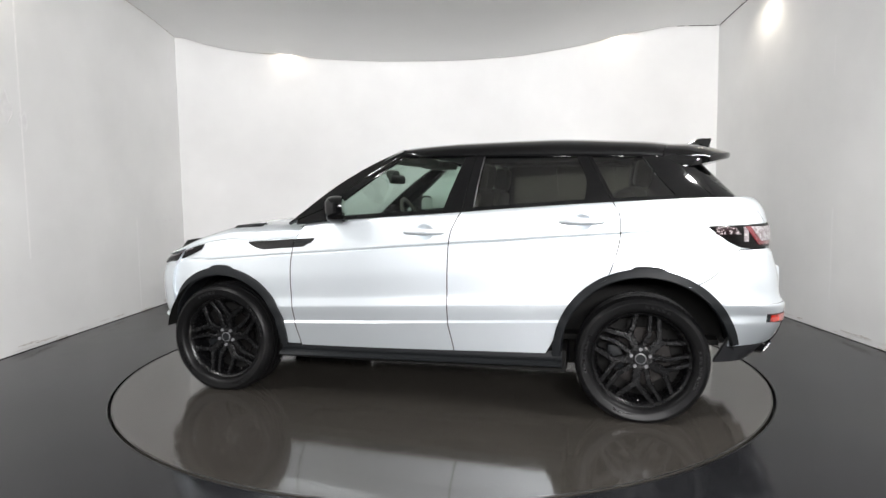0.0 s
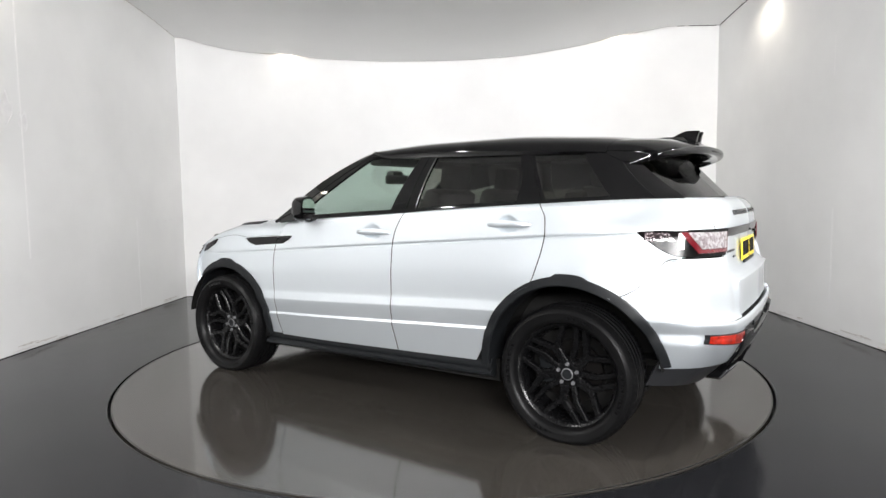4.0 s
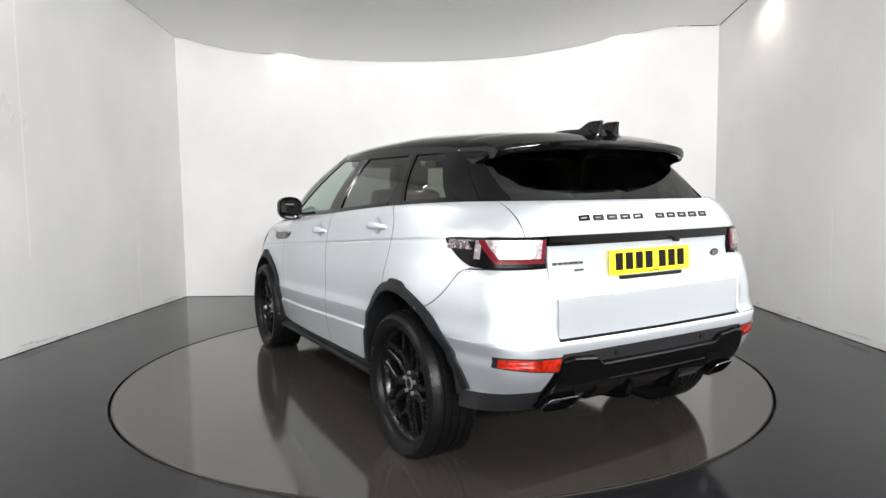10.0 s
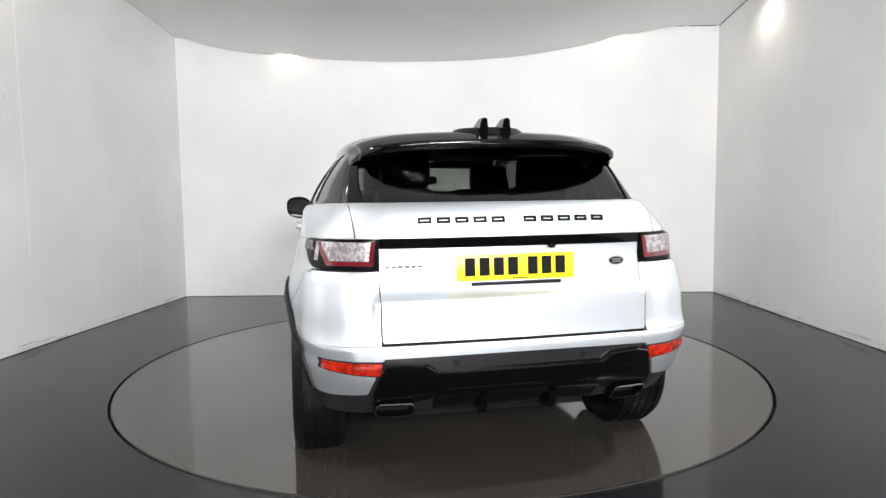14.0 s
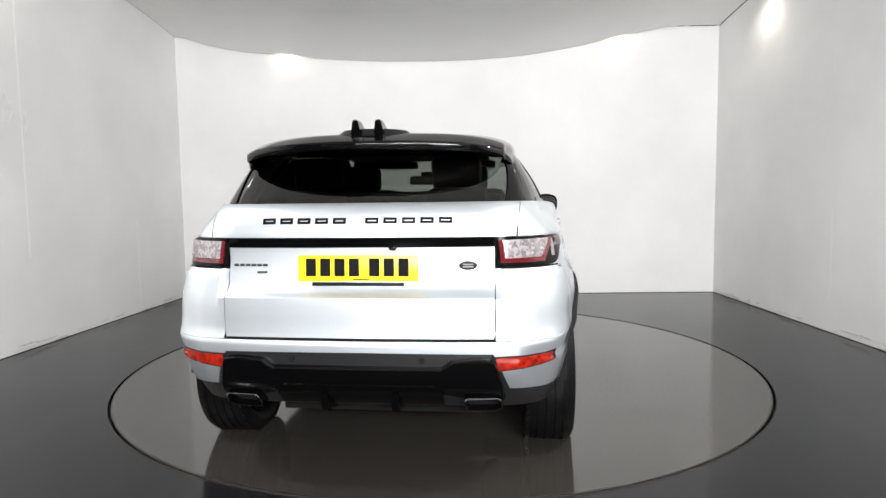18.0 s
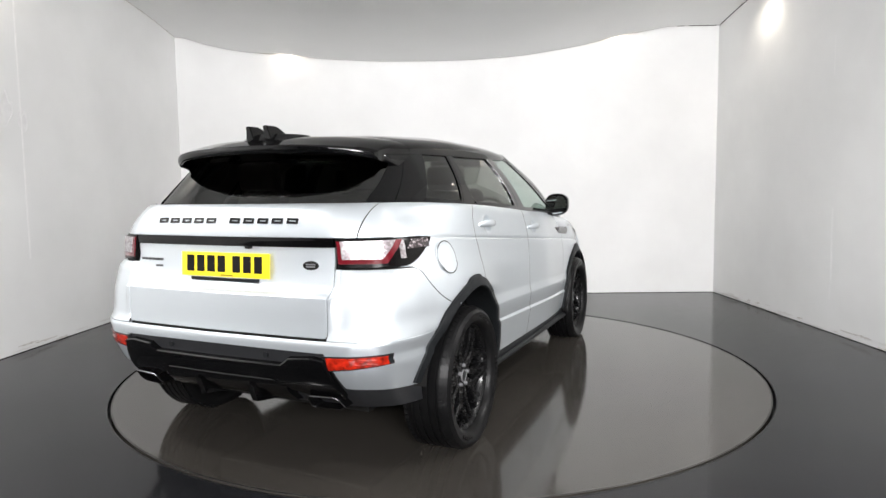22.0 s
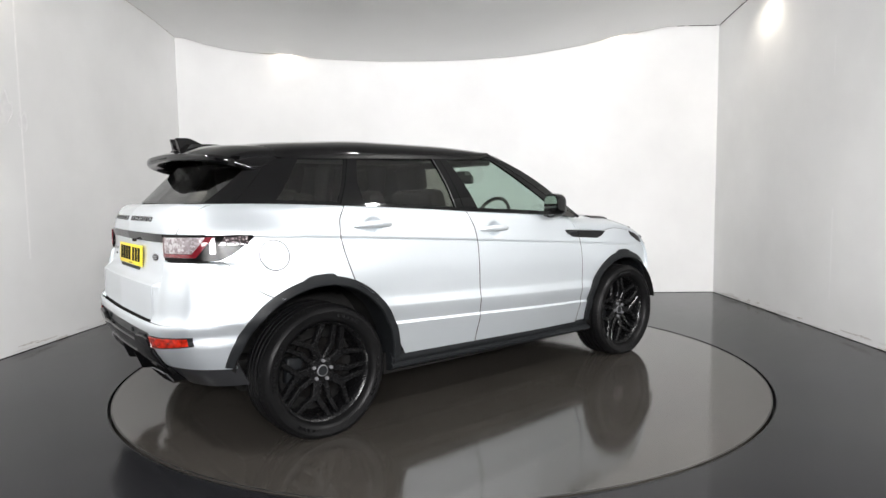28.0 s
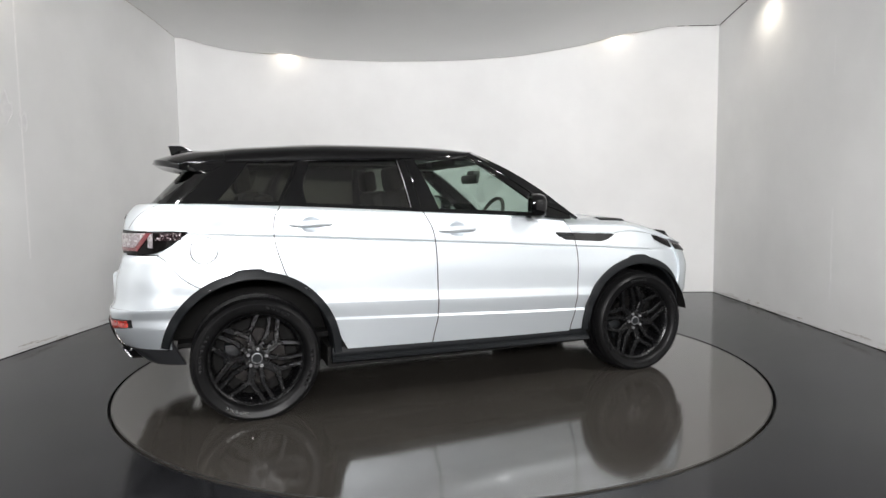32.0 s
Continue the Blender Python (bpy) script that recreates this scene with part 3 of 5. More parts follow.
G_C = spline([(0.55, -0.90), (0.70, -0.985), (0.82, -1.135), (0.90, -1.165), (0.99, -1.19), (1.065, -1.20), (1.15, -1.195), (1.23, -1.155)])


def shift(f, d):
    return lambda t: f(t) + d


Z_SILL = line([(0.9, 0.325), (-0.2, 0.345), (-0.95, 0.36)])
Z_TOP = shift(Z_BELT, -0.004)
TG_Y, TG_Z = 0.582, 0.676
S_TG = lambda z: rear_s(0.585 if z < 1.098 else 0.676 + (z - 1.10) * 0.12, z)
S_TGC = {}


def s_gate(z):
    """The shut line beside the tailgate."""
    k = round(z, 3)
    if k not in S_TGC:
        S_TGC[k] = S_TG(k)
    return S_TGC[k]


# the shut line from the wheel arch up to the rear lamp
SEAM = spline([(-2.60, 0.966), (-1.95, 0.966), (-1.84, 0.964), (-1.80, 0.945), (-1.76, 0.905), (-1.70, 0.848), (-1.64, 0.805), (-1.58, 0.777), (-1.50, 0.76), (-1.40, 0.75)])
LAMP_LO = spline([(-2.6, 0.972), (-2.05, 0.972), (-1.93, 0.972), (-1.86, 0.975), (-1.79, 1.0), (-1.73, 1.04), (-1.675, 1.082)])
LAMP_HI = lambda s: crease(max(s, -1.75)) - 0.004 if s > -1.9 else 1.094
SIDES = ((1, "left"), (-1, "right"))


def dense(n, mid, reach):
    """Even columns, with closer ones round a handle's hollow."""
    return sorted({i / n for i in range(n + 1) if abs(i / n - mid) > reach} | {mid + reach * (k / 8) for k in range(-8, 9)})



for side, _ in SIDES:
    part("front_door", skin(body, shift(G_B, GAP), shift(G_A, -GAP), ROWS, Z_SILL, Z_TOP, side=side, cols=dense(40, 0.145, 0.065)), M_PAINT, car, "silver painted door panel")
    low_rear = lambda s: max(Z_SILL(s), arch_low("rear", 0.3)(s))
    part("rear_door", skin(body, lambda z: max(G_C(z), -1.33) + GAP, shift(G_B, -GAP), ROWS, low_rear, Z_TOP, side=side, cols=dense(46, 0.225, 0.075)), M_PAINT, car, "silver painted door panel")
    part("front_wing", skin(body, shift(G_A, GAP), const(1.795), ROWS, arch_low("front", 0.335), lambda s: min(Z_TOP(s), spline([(0.7, 1.013), (0.80, 1.012), (0.95, 1.006), (1.15, 0.990), (1.35, 1.002), (1.55, 0.985), (1.70, 0.955), (1.9, 0.90)])(s)), 56, side=side), M_PAINT, car, "silver front wing with black side vent")
    q_low = lambda s: max(arch_low("rear", 0.5)(s), SEAM(s) + 0.0036 if s < -1.50 else 0.5)
    # above the lamp the quarter runs on to the tailgate
    lamp_foot = lambda s: LAMP_LO(s) - 0.004
    part("quarter_panel", joined(
        skin(body, const(-1.675), shift(G_C, -GAP), ROWS, q_low, Z_TOP, 44, side=side),
        skin(body, const(-1.93), const(-1.675), even_rows(SEAM, lamp_foot, 6), shift(SEAM, 0.0036), lamp_foot, 16, side=side),
        skin(body, lambda z: s_gate(max(z, 1.102)) + GAP, const(-1.675), [const(1.093)] + even_rows(lambda s: 1.10, Z_TOP, 8), lambda s: LAMP_HI(s) + 0.006, Z_TOP, 24, side=side)), M_PAINT, car, "silver rear quarter panel")
    part("bumper_corner", skin(body, lambda z: s_gate(min(z, 1.09)) + GAP, const(-1.50), even_rows(const(0.6712), SEAM, 12), lambda s: max(0.6712, arch_low("rear", 0.5)(s)), lambda s: min(SEAM(s) - 0.0036, LAMP_LO(s) - 0.006), 40, side=side), M_PAINT, car, "silver rear bumper corner")

# near-flush dark strips, standing in for the shade down in the shut lines
for side, _ in SIDES:
    for edge, lo, hi in ((G_A, Z_SILL, lambda s: min(Z_TOP(s), 1.01)), (G_B, Z_SILL, Z_TOP), (G_C, lambda s: max(Z_SILL(s), arch_low("rear", 0.3)(s)), Z_TOP)):
        part("door_gap_shade", skin(body, shift(edge, -0.006), shift(edge, 0.006), ROWS, lo, hi, 2, off=-0.0004, side=side, depth=0), M_UNDER, car)
    part("bumper_gap_shade", skin(body, const(-1.86), const(-1.50), even_rows(shift(SEAM, -0.009), shift(SEAM, 0.009), 2), lambda s: max(SEAM(s) - 0.009, arch_low("rear", 0.5)(s)), shift(SEAM, 0.009), 30, off=-0.0018, side=side, depth=0), M_UNDER, car)
    part("bumper_gap_shade", skin(body, lambda z: s_gate(z), const(-1.72), even_rows(const(0.662), const(0.677), 4), lambda s: max(0.662, arch_low("rear", 0.5)(s)), const(0.677), 30, off=-0.0025, side=side, depth=0), M_UNDER, car)
    part("tailgate_gap_shade", skin(body, lambda z: s_gate(min(z, 1.09)) - 0.006, lambda z: s_gate(min(z, 1.09)) + 0.006, [const(z) for z in (0.66, 0.70, 0.75, 0.80, 0.832, 0.842, 0.848, 0.856, 0.862, 0.87, 0.88, 0.89, 0.90, 0.95, 0.97)], const(0.66), const(0.97), 2, off=-0.008, side=side, depth=0), M_UNDER, car)
    part("tailgate_gap_shade", skin(body, lambda z: s_gate(max(z, 1.102)) - 0.006, lambda z: s_gate(max(z, 1.102)) + 0.006, even_rows(const(1.10), const(1.25), 8), const(1.10), const(1.25), 2, off=-0.0005, side=side, depth=0), M_UNDER, car)

# rear bumper, in one piece across the tail
S57, S64, S_ARCH = rear_s(0.575, 0.60), rear_s(0.645, 0.46), -1.70
B_LOW = line([(S_REAR, 0.622), (S57, 0.618), (S64, 0.458), (-1.70, 0.43)])
bump_cols = [i / 24 * (S_REAR - S57) / (S_REAR - S_ARCH) for i in range(25)] + [(S_REAR - (S57 + (S64 - S57) * k / 10)) / (S_REAR - S_ARCH) for k in range(1, 11)] + [(S_REAR - (S64 + (S_ARCH - S64) * k / 24)) / (S_REAR - S_ARCH) for k in range(1, 25)]
part("rear_bumper", skin(body, const(S_REAR), const(S_ARCH), [const(z) for z in (0.42, 0.45, 0.48, 0.52, 0.55, 0.58, 0.60, 0.62, 0.64, 0.652, 0.660, 0.668)], lambda s: max(B_LOW(s), arch_low("rear", 0.3)(s)), const(0.668), side=1, full=True, cols=bump_cols), M_PAINT, car, "silver rear bumper skin")

# tailgate
gate = part("tailgate", skin(body, const(S_REAR), lambda z: s_gate(min(z, 1.09)) - GAP, [const(z) for z in (0.6775, 0.70, 0.75, 0.80, 0.832, 0.840, 0.846, 0.8505, 0.856, 0.862, 0.868, 0.876, 0.885, 0.90, 0.95, 1.0, 1.055)], const(0.6775), const(1.056), 40, full=True), M_PAINT, car, "silver tailgate with a stepped lower edge")
part("tailgate_upper", skin(body, const(S_REAR), lambda z: s_gate(max(z, 1.102)) - GAP, [const(z) for z in (1.100, 1.104, 1.12, 1.14, 1.16, 1.18, 1.20, 1.215, 1.228, 1.238, 1.246)], const(1.100), const(1.246), 40, full=True), M_PAINT, gate, "silver upper tailgate skin")
part("tailgate_strip", skin(body, const(S_REAR), lambda z: rear_s(0.578, z), [const(z) for z in (1.058, 1.064, 1.080, 1.092, 1.097)], const(1.058), const(1.097), 30, off=0.006, full=True, depth=0.03), M_GLOSS, gate, "glossy black strip between the rear lamps")
part("camera_pod", box(-2.062, -2.04, -0.170, -0.138, 1.046, 1.062, bevel=0.005), M_GLOSS, gate)

# dark inner shell, seen in the shut lines and wheel arches
shell_low = lambda s: max(0.34, arch_low("front", 0.0)(s) + 0.01, arch_low("rear", 0.0)(s) + 0.01)
for side, _ in SIDES:
    part("inner_shell", skin(body, const(S_REAR), const(S_NOSE - 0.02), even_rows(const(0.34), shift(Z_BELT, -0.006), 16), shell_low, shift(Z_BELT, -0.006), 150, off=-0.022, side=side, depth=0), M_UNDER, car)
under = bmesh.new()
box_into(under, -1.62, 1.80, -0.50, 0.50, 0.20, 0.40)
box_into(under, -0.90, 0.86, -0.84, 0.84, 0.235, 0.36)
part("floor_pan", under, M_UNDER, car)


def arch_band(which, side):
    cx, cz, ro, ri = ARCH[which]
    bm = bmesh.new()
    a0, a1 = -2, 170
    if which == "front":
        a0, a1 = 2, 184
    n = 60
    rings = []
    for k in range(n + 1):
        a = a0 + (a1 - a0) * k / n
        bumpy = 0.013 * max(0.0, min(1.0, (11 - abs(a - 90 - (0 if which == "front" else 2))) / 3))
        ca, sa = math.cos(radians(a)), math.sin(radians(a))
        ring = []
        for r, d in ((ri, -0.16), (ri, 0.010), (ri + 0.006, 0.017), (ro - 0.012 + bumpy, 0.015), (ro - 0.002 + bumpy, 0.011), (ro + bumpy, -0.012)):
            x, z = cx + r * ca, cz + r * sa
            p = body(x if x > -1.2 else x - 0.012 * max(0, -1.3 - x), z)
            s = x
            for _ in range(6):
                p = body(s, z)
                s += (x - p.x) * 0.9
            ring.append(bm.verts.new((x, (p.y + d) * side, z)))
        rings.append(ring)
    for a, b in zip(rings, rings[1:]):
        for i in range(len(a) - 1):
            f = (a[i], a[i + 1], b[i + 1], b[i])
            bm.faces.new(f if side == 1 else reversed(f))
    bmesh.ops.recalc_face_normals(bm, faces=bm.faces)
    return bm


def arch_liner(which, side):
    cx, cz, ro, ri = ARCH[which]
    bm = bmesh.new()
    rings = []
    for k in range(41):
        a = radians((-8 if which == "rear" else 8) + 180 * k / 40)
        rings.append([bm.verts.new((cx + (ri + 0.012) * math.cos(a), y * side, cz + (ri + 0.012) * math.sin(a))) for y in (0.56, 0.70, 0.905)])
    for a, b in zip(rings, rings[1:]):
        for i in range(2):
            bm.faces.new((a[i], a[i + 1], b[i + 1], b[i]))
    bm.faces.new([r[0] for r in rings])
    return bm


for side, _ in SIDES:
    for which in ("front", "rear"):
        part("wheel_arch_trim", arch_band(which, side), M_PLASTIC, car, "matt black plastic wheel arch trim")
        part("arch_liner", arch_liner(which, side), M_UNDER, car)
    sill = bmesh.new()
    prof = [(0.78, 0.235), (0.875, 0.245), (0.905, 0.262), (0.908, 0.278), (0.893, 0.290), (0.900, 0.300), (0.902, 0.316), (0.890, 0.348), (0.78, 0.352)]
    lo = [[sill.verts.new((x, (y - 0.040 * smoothstep(0.2, 1.1, x) * smoothstep(0.25, 0.30, z)) * side, z + 0.018 * (0.85 - x) / 1.7)) for y, z in prof] for x in (0.93, 0.86, 0.4, 0.0, -0.4, -0.84, -0.88)]
    for a, b in zip(lo, lo[1:]):
        for i in range(len(prof)):
            sill.faces.new((a[i], a[(i + 1) % len(prof)], b[(i + 1) % len(prof)], b[i]))
    sill.faces.new(lo[0])
    sill.faces.new(lo[-1])
    bmesh.ops.recalc_face_normals(sill, faces=sill.faces)
    part("side_skirt", sill, M_PLASTIC, car, "black plastic side skirt")

# bonnet, nose and lamps
FT = spline([(0.7, 1.017), (0.80, 1.016), (0.95, 1.010), (1.15, 0.994), (1.35, 1.006), (1.55, 0.989), (1.70, 0.959), (1.9, 0.905), (2.3, 0.86), (2.7, 0.85)])
CREST = spline([(0.8, 1.135), (1.01, 1.135), (1.35, 1.112), (1.54, 1.073), (1.71, 1.026), (1.85, 0.976), (2.0, 0.935), (2.7, 0.90)])


def bonnet_point(s, k):
    p = body(s, FT(s))
    a = k * math.pi / 2
    c = max(CREST(s), FT(s) + 0.03)
    return Vector((p.x, p.y * math.cos(a) ** 0.62, FT(s) + (c - FT(s)) * math.sin(a) ** 0.62))


def bonnet_start(k):
    z = 1.016 + 0.119 * math.sin(k * math.pi / 2) ** 0.62
    return G_A(min(z, 1.10)) + GAP + 0.05 * smoothstep(1.07, 1.11, z)


bonnet_rows = []
for j in range(-18, 19):
    k = 1 - abs(j) / 18
    sg = 1 if j < 0 else -1
    bonnet_rows.append([Vector((p.x, p.y * sg, p.z)) for p in (bonnet_point(bonnet_start(k) + (S_NOSE - 0.02 - bonnet_start(k)) * i / 44, k) for i in range(45))])
bon = grid_mesh(bonnet_rows)
bmesh.ops.recalc_face_normals(bon, faces=bon.faces)
if sum(f.normal.z for f in bon.faces) < 0:
    bmesh.ops.reverse_faces(bon, faces=bon.faces)
bonnet = part("bonnet", thicken(bon, 0.012), M_PAINT, car, "silver clamshell bonnet")
for side, _ in SIDES:
    rows = []
    for i in range(9):
        s = 1.12 + 0.27 * i / 8
        row = [bonnet_point(s + 0.05 * (k - 0.42), k) for k in (0.345 + 0.13 * m / 6 for m in range(7))]
        rows.append([Vector((p.x, p.y * side, p.z + 0.004 + 0.006 * math.sin(math.pi * m / 6))) for m, p in enumerate(row)])
    vent = grid_mesh(rows)
    bmesh.ops.recalc_face_normals(vent, faces=vent.faces)
    if sum(f.normal.z for f in vent.faces) < 0:
        bmesh.ops.reverse_faces(vent, faces=vent.faces)
    part("bonnet_vent", thicken(vent, 0.008), M_PLASTIC, bonnet, "black bonnet vent")
    top = lambda s: FT(s) - 0.0115
    # dark strip for the shade in the shut line between wing and bonnet
    part("wing_gap_shade", skin(body, const(0.83), const(1.80), even_rows(shift(FT, -0.010), shift(FT, 0.003), 2), shift(FT, -0.010), shift(FT, 0.003), 50, off=-0.0018, side=side, depth=0), M_UNDER, car)
part("nose", skin(body, const(S_NOSE), const(1.785), even_rows(const(0.46), lambda s: FT(s) - 0.008, 10), lambda s: max(0.46, arch_low("front", 0.3)(s)), lambda s: FT(s) - 0.008, 40, off=-0.002, full=True), M_PAINT, car, "silver nose")
part("front_valance", skin(body, const(S_NOSE), const(1.70), even_rows(const(0.25), const(0.455), 5), lambda s: max(0.25, arch_low("front", 0.2)(s)), const(0.455), 40, off=-0.004, full=True), M_PLASTIC, car, "black lower front bumper")
HL_LO = spline([(1.56, 0.962), (1.66, 0.912), (1.78, 0.866), (2.1, 0.815)])
HL_HI = lambda s: FT(s) - 0.012
for side, _ in SIDES:
    hl = part("headlamp", skin(body, const(1.61), const(2.05), even_rows(HL_LO, HL_HI, 6), HL_LO, HL_HI, 24, off=0.006, side=side), M_SMOKE, car, "dark slim headlamp")
    part("light_strip", skin(body, const(1.70), const(2.0), even_rows(shift(HL_HI, -0.015), shift(HL_HI, -0.006), 2), shift(HL_HI, -0.015), shift(HL_HI, -0.006), 16, off=0.009, side=side, depth=0.003), M_CHIP, hl, "pale daytime running strip")

# side vents on the front wings and the door vent tips
for side, _ in SIDES:
    v_lo = line([(0.66, 1.012), (0.745, 0.962), (1.04, 0.940), (1.12, 0.955), (1.19, 0.983)])
    v_hi = line([(0.66, 1.016), (0.84, 1.006), (1.19, 0.985)])
    part("side_vent", skin(body, shift(G_A, GAP + 0.001), const(1.188), even_rows(v_lo, v_hi, 4), v_lo, v_hi, 20, off=0.003, side=side, depth=0.01), M_GLOSS, car, "glossy black side vent blade")
    part("door_vent", skin(body, const(0.672), shift(G_A, -GAP - 0.001), even_rows(v_lo, v_hi, 4), v_lo, v_hi, 14, off=0.003, side=side, depth=0.01), M_GLOSS, car, "glossy black vent tip on the door")
    part("vent_slot", skin(body, const(0.69), const(0.80), even_rows(const(0.985), line([(0.69, 1.003), (0.80, 0.998)]), 2), const(0.985), line([(0.69, 1.0), (0.80, 0.996)]), 8, off=0.006, side=side, depth=0.004), M_PLASTIC, car)

# ---- glasshouse ----
GL_F = line([(1.165, 0.60), (1.53, 0.135), (1.57, 0.085)])
GL_B = line([(1.16, -0.165), (1.50, -0.275)])
GR_F = line([(1.18, -0.362), (1.51, -0.402)])
GR_B = spline([(1.20, -0.985), (1.26, -1.005), (1.34, -1.01), (1.42, -0.985), (1.50, -0.945)])
GAP_C2 = line([(1.20, -1.168), (1.50, -1.012)])
GQ_F = shift(GAP_C2, -0.012)
GQ_B = line([(1.24, -1.535), (1.49, -1.335)])
D_EDGE = line([(1.25, -1.915), (1.44, -1.78)])
Q_SEAM = line([(1.24, -1.765), (1.425, -1.645), (1.50, -1.59)])
Z_GB = shift(Z_BELT, 0.014)
Z_GT = spline([(0.2, 1.530), (0.1, 1.527), (-0.1, 1.515), (-0.4, 1.508), (-0.9, 1.497), (-1.4, 1.485), (-1.7, 1.475), (-2.7, 1.46)])
A_EDGE = line([(-0.05, 1.512), (0.0, 1.518), (0.08, 1.536), (0.15, 1.5625), (0.20, 1.548), (0.27, 1.520), (0.34, 1.484), (0.41, 1.445), (0.52, 1.375), (0.63, 1.297), (0.75, 1.203), (0.86, 1.112), (0.95, 1.04)])
w_lo, w_hi = shift(Z_BELT, -0.002), shift(Z_GT, 0.012)
w_rows = even_rows(w_lo, w_hi, 10)
f_rows = even_rows(Z_BELT, Z_GT, 12)
roof = None
for side, _ in SIDES:
    part("front_window", skin(cabin, shift(GL_B, -0.012), shift(GL_F, 0.010), w_rows, w_lo, w_hi, 24, off=-0.008, side=side, depth=0), M_GLASS, car, "clear green-tinted window")
    part("rear_window", skin(cabin, shift(GR_B, -0.012), shift(GR_F, 0.012), w_rows, w_lo, w_hi, 20, off=-0.008, side=side, depth=0), M_PRIVACY, car, "dark privacy glass")
    part("quarter_window", skin(cabin, shift(GQ_B, -0.012), shift(GQ_F, 0.030), w_rows, w_lo, w_hi, 20, off=-0.006, side=side, depth=0), M_PRIVACY, car, "dark privacy glass")
    mid_b = lambda z: -0.292 - (z - 1.18) * 0.15
    part("door_pillar", skin(cabin, lambda z: mid_b(z) + 0.002, GL_B, f_rows, Z_BELT, Z_GT, 6, side=side, depth=0.012), M_GLOSS, car, "glossy black door pillar")
    part("door_pillar", skin(cabin, GR_F, lambda z: mid_b(z) - 0.002, f_rows, Z_BELT, Z_GT, 6, side=side, depth=0.012), M_GLOSS, car, "glossy black door pillar")
    part("door_pillar", skin(cabin, shift(GAP_C2, 0.003), GR_B, f_rows, Z_BELT, Z_GT, 8, side=side, depth=0.012), M_GLOSS, car, "glossy black door pillar")
    part("quarter_trim", skin(cabin, shift(GAP_C2, -0.020), shift(GAP_C2, -0.003), f_rows, Z_BELT, Z_GT, 3, side=side, depth=0.012), M_GLOSS, car)
    part("quarter_border", skin(cabin, shift(Q_SEAM, 0.003), GQ_B, f_rows, Z_BELT, Z_GT, 12, side=side, depth=0.012), M_GLOSS, car, "blackened edge of the quarter glass")
    # bright strip in place of the reflection along the glossy pillar edge
    part("pillar_glint", skin(cabin, shift(GR_F, 0.003), shift(GR_F, 0.006), f_rows, shift(Z_BELT, 0.012), shift(Z_GT, -0.004), 2, off=0.003, side=side, depth=0.004), M_GLINT, car)
    part("tail_pillar", skin(cabin, D_EDGE, shift(Q_SEAM, -0.003), f_rows, Z_BELT, Z_GT, 16, side=side, depth=0.012), M_GLOSS, car, "glossy black rear pillar")
    part("belt_trim", skin(cabin, GR_B, GL_F, even_rows(shift(Z_BELT, -0.004), shift(Z_BELT, 0.016), 3), shift(Z_BELT, -0.004), shift(Z_BELT, 0.016), 40, off=0.004, side=side, depth=0.012), M_GLOSS, car, "black belt trim")
    part("belt_trim", skin(cabin, GQ_B, GQ_F, even_rows(shift(Z_BELT, -0.004), shift(Z_BELT, 0.016), 3), shift(Z_BELT, -0.004), shift(Z_BELT, 0.016), 16, off=0.002, side=side, depth=0.012), M_GLOSS, car, "black belt trim")
    a_low = lambda s: max(Z_BELT(s), min(1.523, 1.165 + (0.60 - s) * 0.365 / 0.465) if s < 0.60 else 0)
    a_mid = lambda s: a_low(s) * 0.58 + A_EDGE(s) * 0.42
    part("door_frame", skin(cabin, const(0.05), const(0.80), even_rows(a_low, shift(a_mid, -0.002), 4), a_low, shift(a_mid, -0.002), 36, off=-0.002, side=side, depth=0.012), M_GLOSS, car, "black window frame")
    part("windscreen_pillar", skin(cabin, const(0.05), const(0.86), even_rows(shift(a_mid, 0.003), A_EDGE, 4), shift(a_mid, 0.003), A_EDGE, 36, side=side, depth=0.02), M_GLOSS, car, "glossy black windscreen pillar")

RC = spline([(0.15, 1.588), (0.0, 1.610), (-0.3, 1.628), (-0.8, 1.634), (-1.2, 1.613), (-1.5, 1.585), (-1.64, 1.564)])
RE = spline([(0.15, 1.560), (0.08, 1.535), (0.0, 1.518), (-0.4, 1.508), (-0.9, 1.497), (-1.4, 1.485), (-1.6, 1.478)])


def roof_point(s, k):
    a = k * math.pi / 2
    e = cabin(s, RE(s))
    bow = 0.17 * smoothstep(-0.6, 0.15, s) - 0.10 * smoothstep(-1.0, -1.5, s)
    y = e.y * math.cos(a) ** 0.60
    x = e.x + bow * (1 - (y / e.y) ** 2)
    return Vector((x, y, RE(s) + (RC(s) - 0.004 - RE(s)) * math.sin(a) ** 0.66))


roof_rows = []
for j in range(-16, 17):
    k, sg = 1 - abs(j) / 16, (1 if j < 0 else -1)
    roof_rows.append([Vector((p.x, p.y * sg, p.z)) for p in (roof_point(0.15 - 1.65 * i / 40, k) for i in range(41))])
rf = grid_mesh(roof_rows)
if sum(f.normal.z for f in rf.faces) < 0:
    bmesh.ops.reverse_faces(rf, faces=rf.faces)
roof = part("roof", thicken(rf, 0.012), M_GLOSS, car, "glossy black contrast roof")

ws_rows = []
for j in range(13):
    t = j / 12
    r = []
    for i in range(-16, 17):
        u = i / 16
        top = roof_point(0.15, 1 - abs(u))
        foot = cabin(0.86, 1.105)
        base = Vector((foot.x + 0.24 * (1 - u * u), foot.y * u, 1.105 + 0.005 * (1 - u * u)))
        p = base.lerp(Vector((top.x, top.y * (1 if u > 0 else -1), top.z)), t)
        p += Vector((0.02, 0, 0.02)) * 4 * t * (1 - t)
        r.append(p)
    ws_rows.append(r)
ws = grid_mesh(ws_rows)
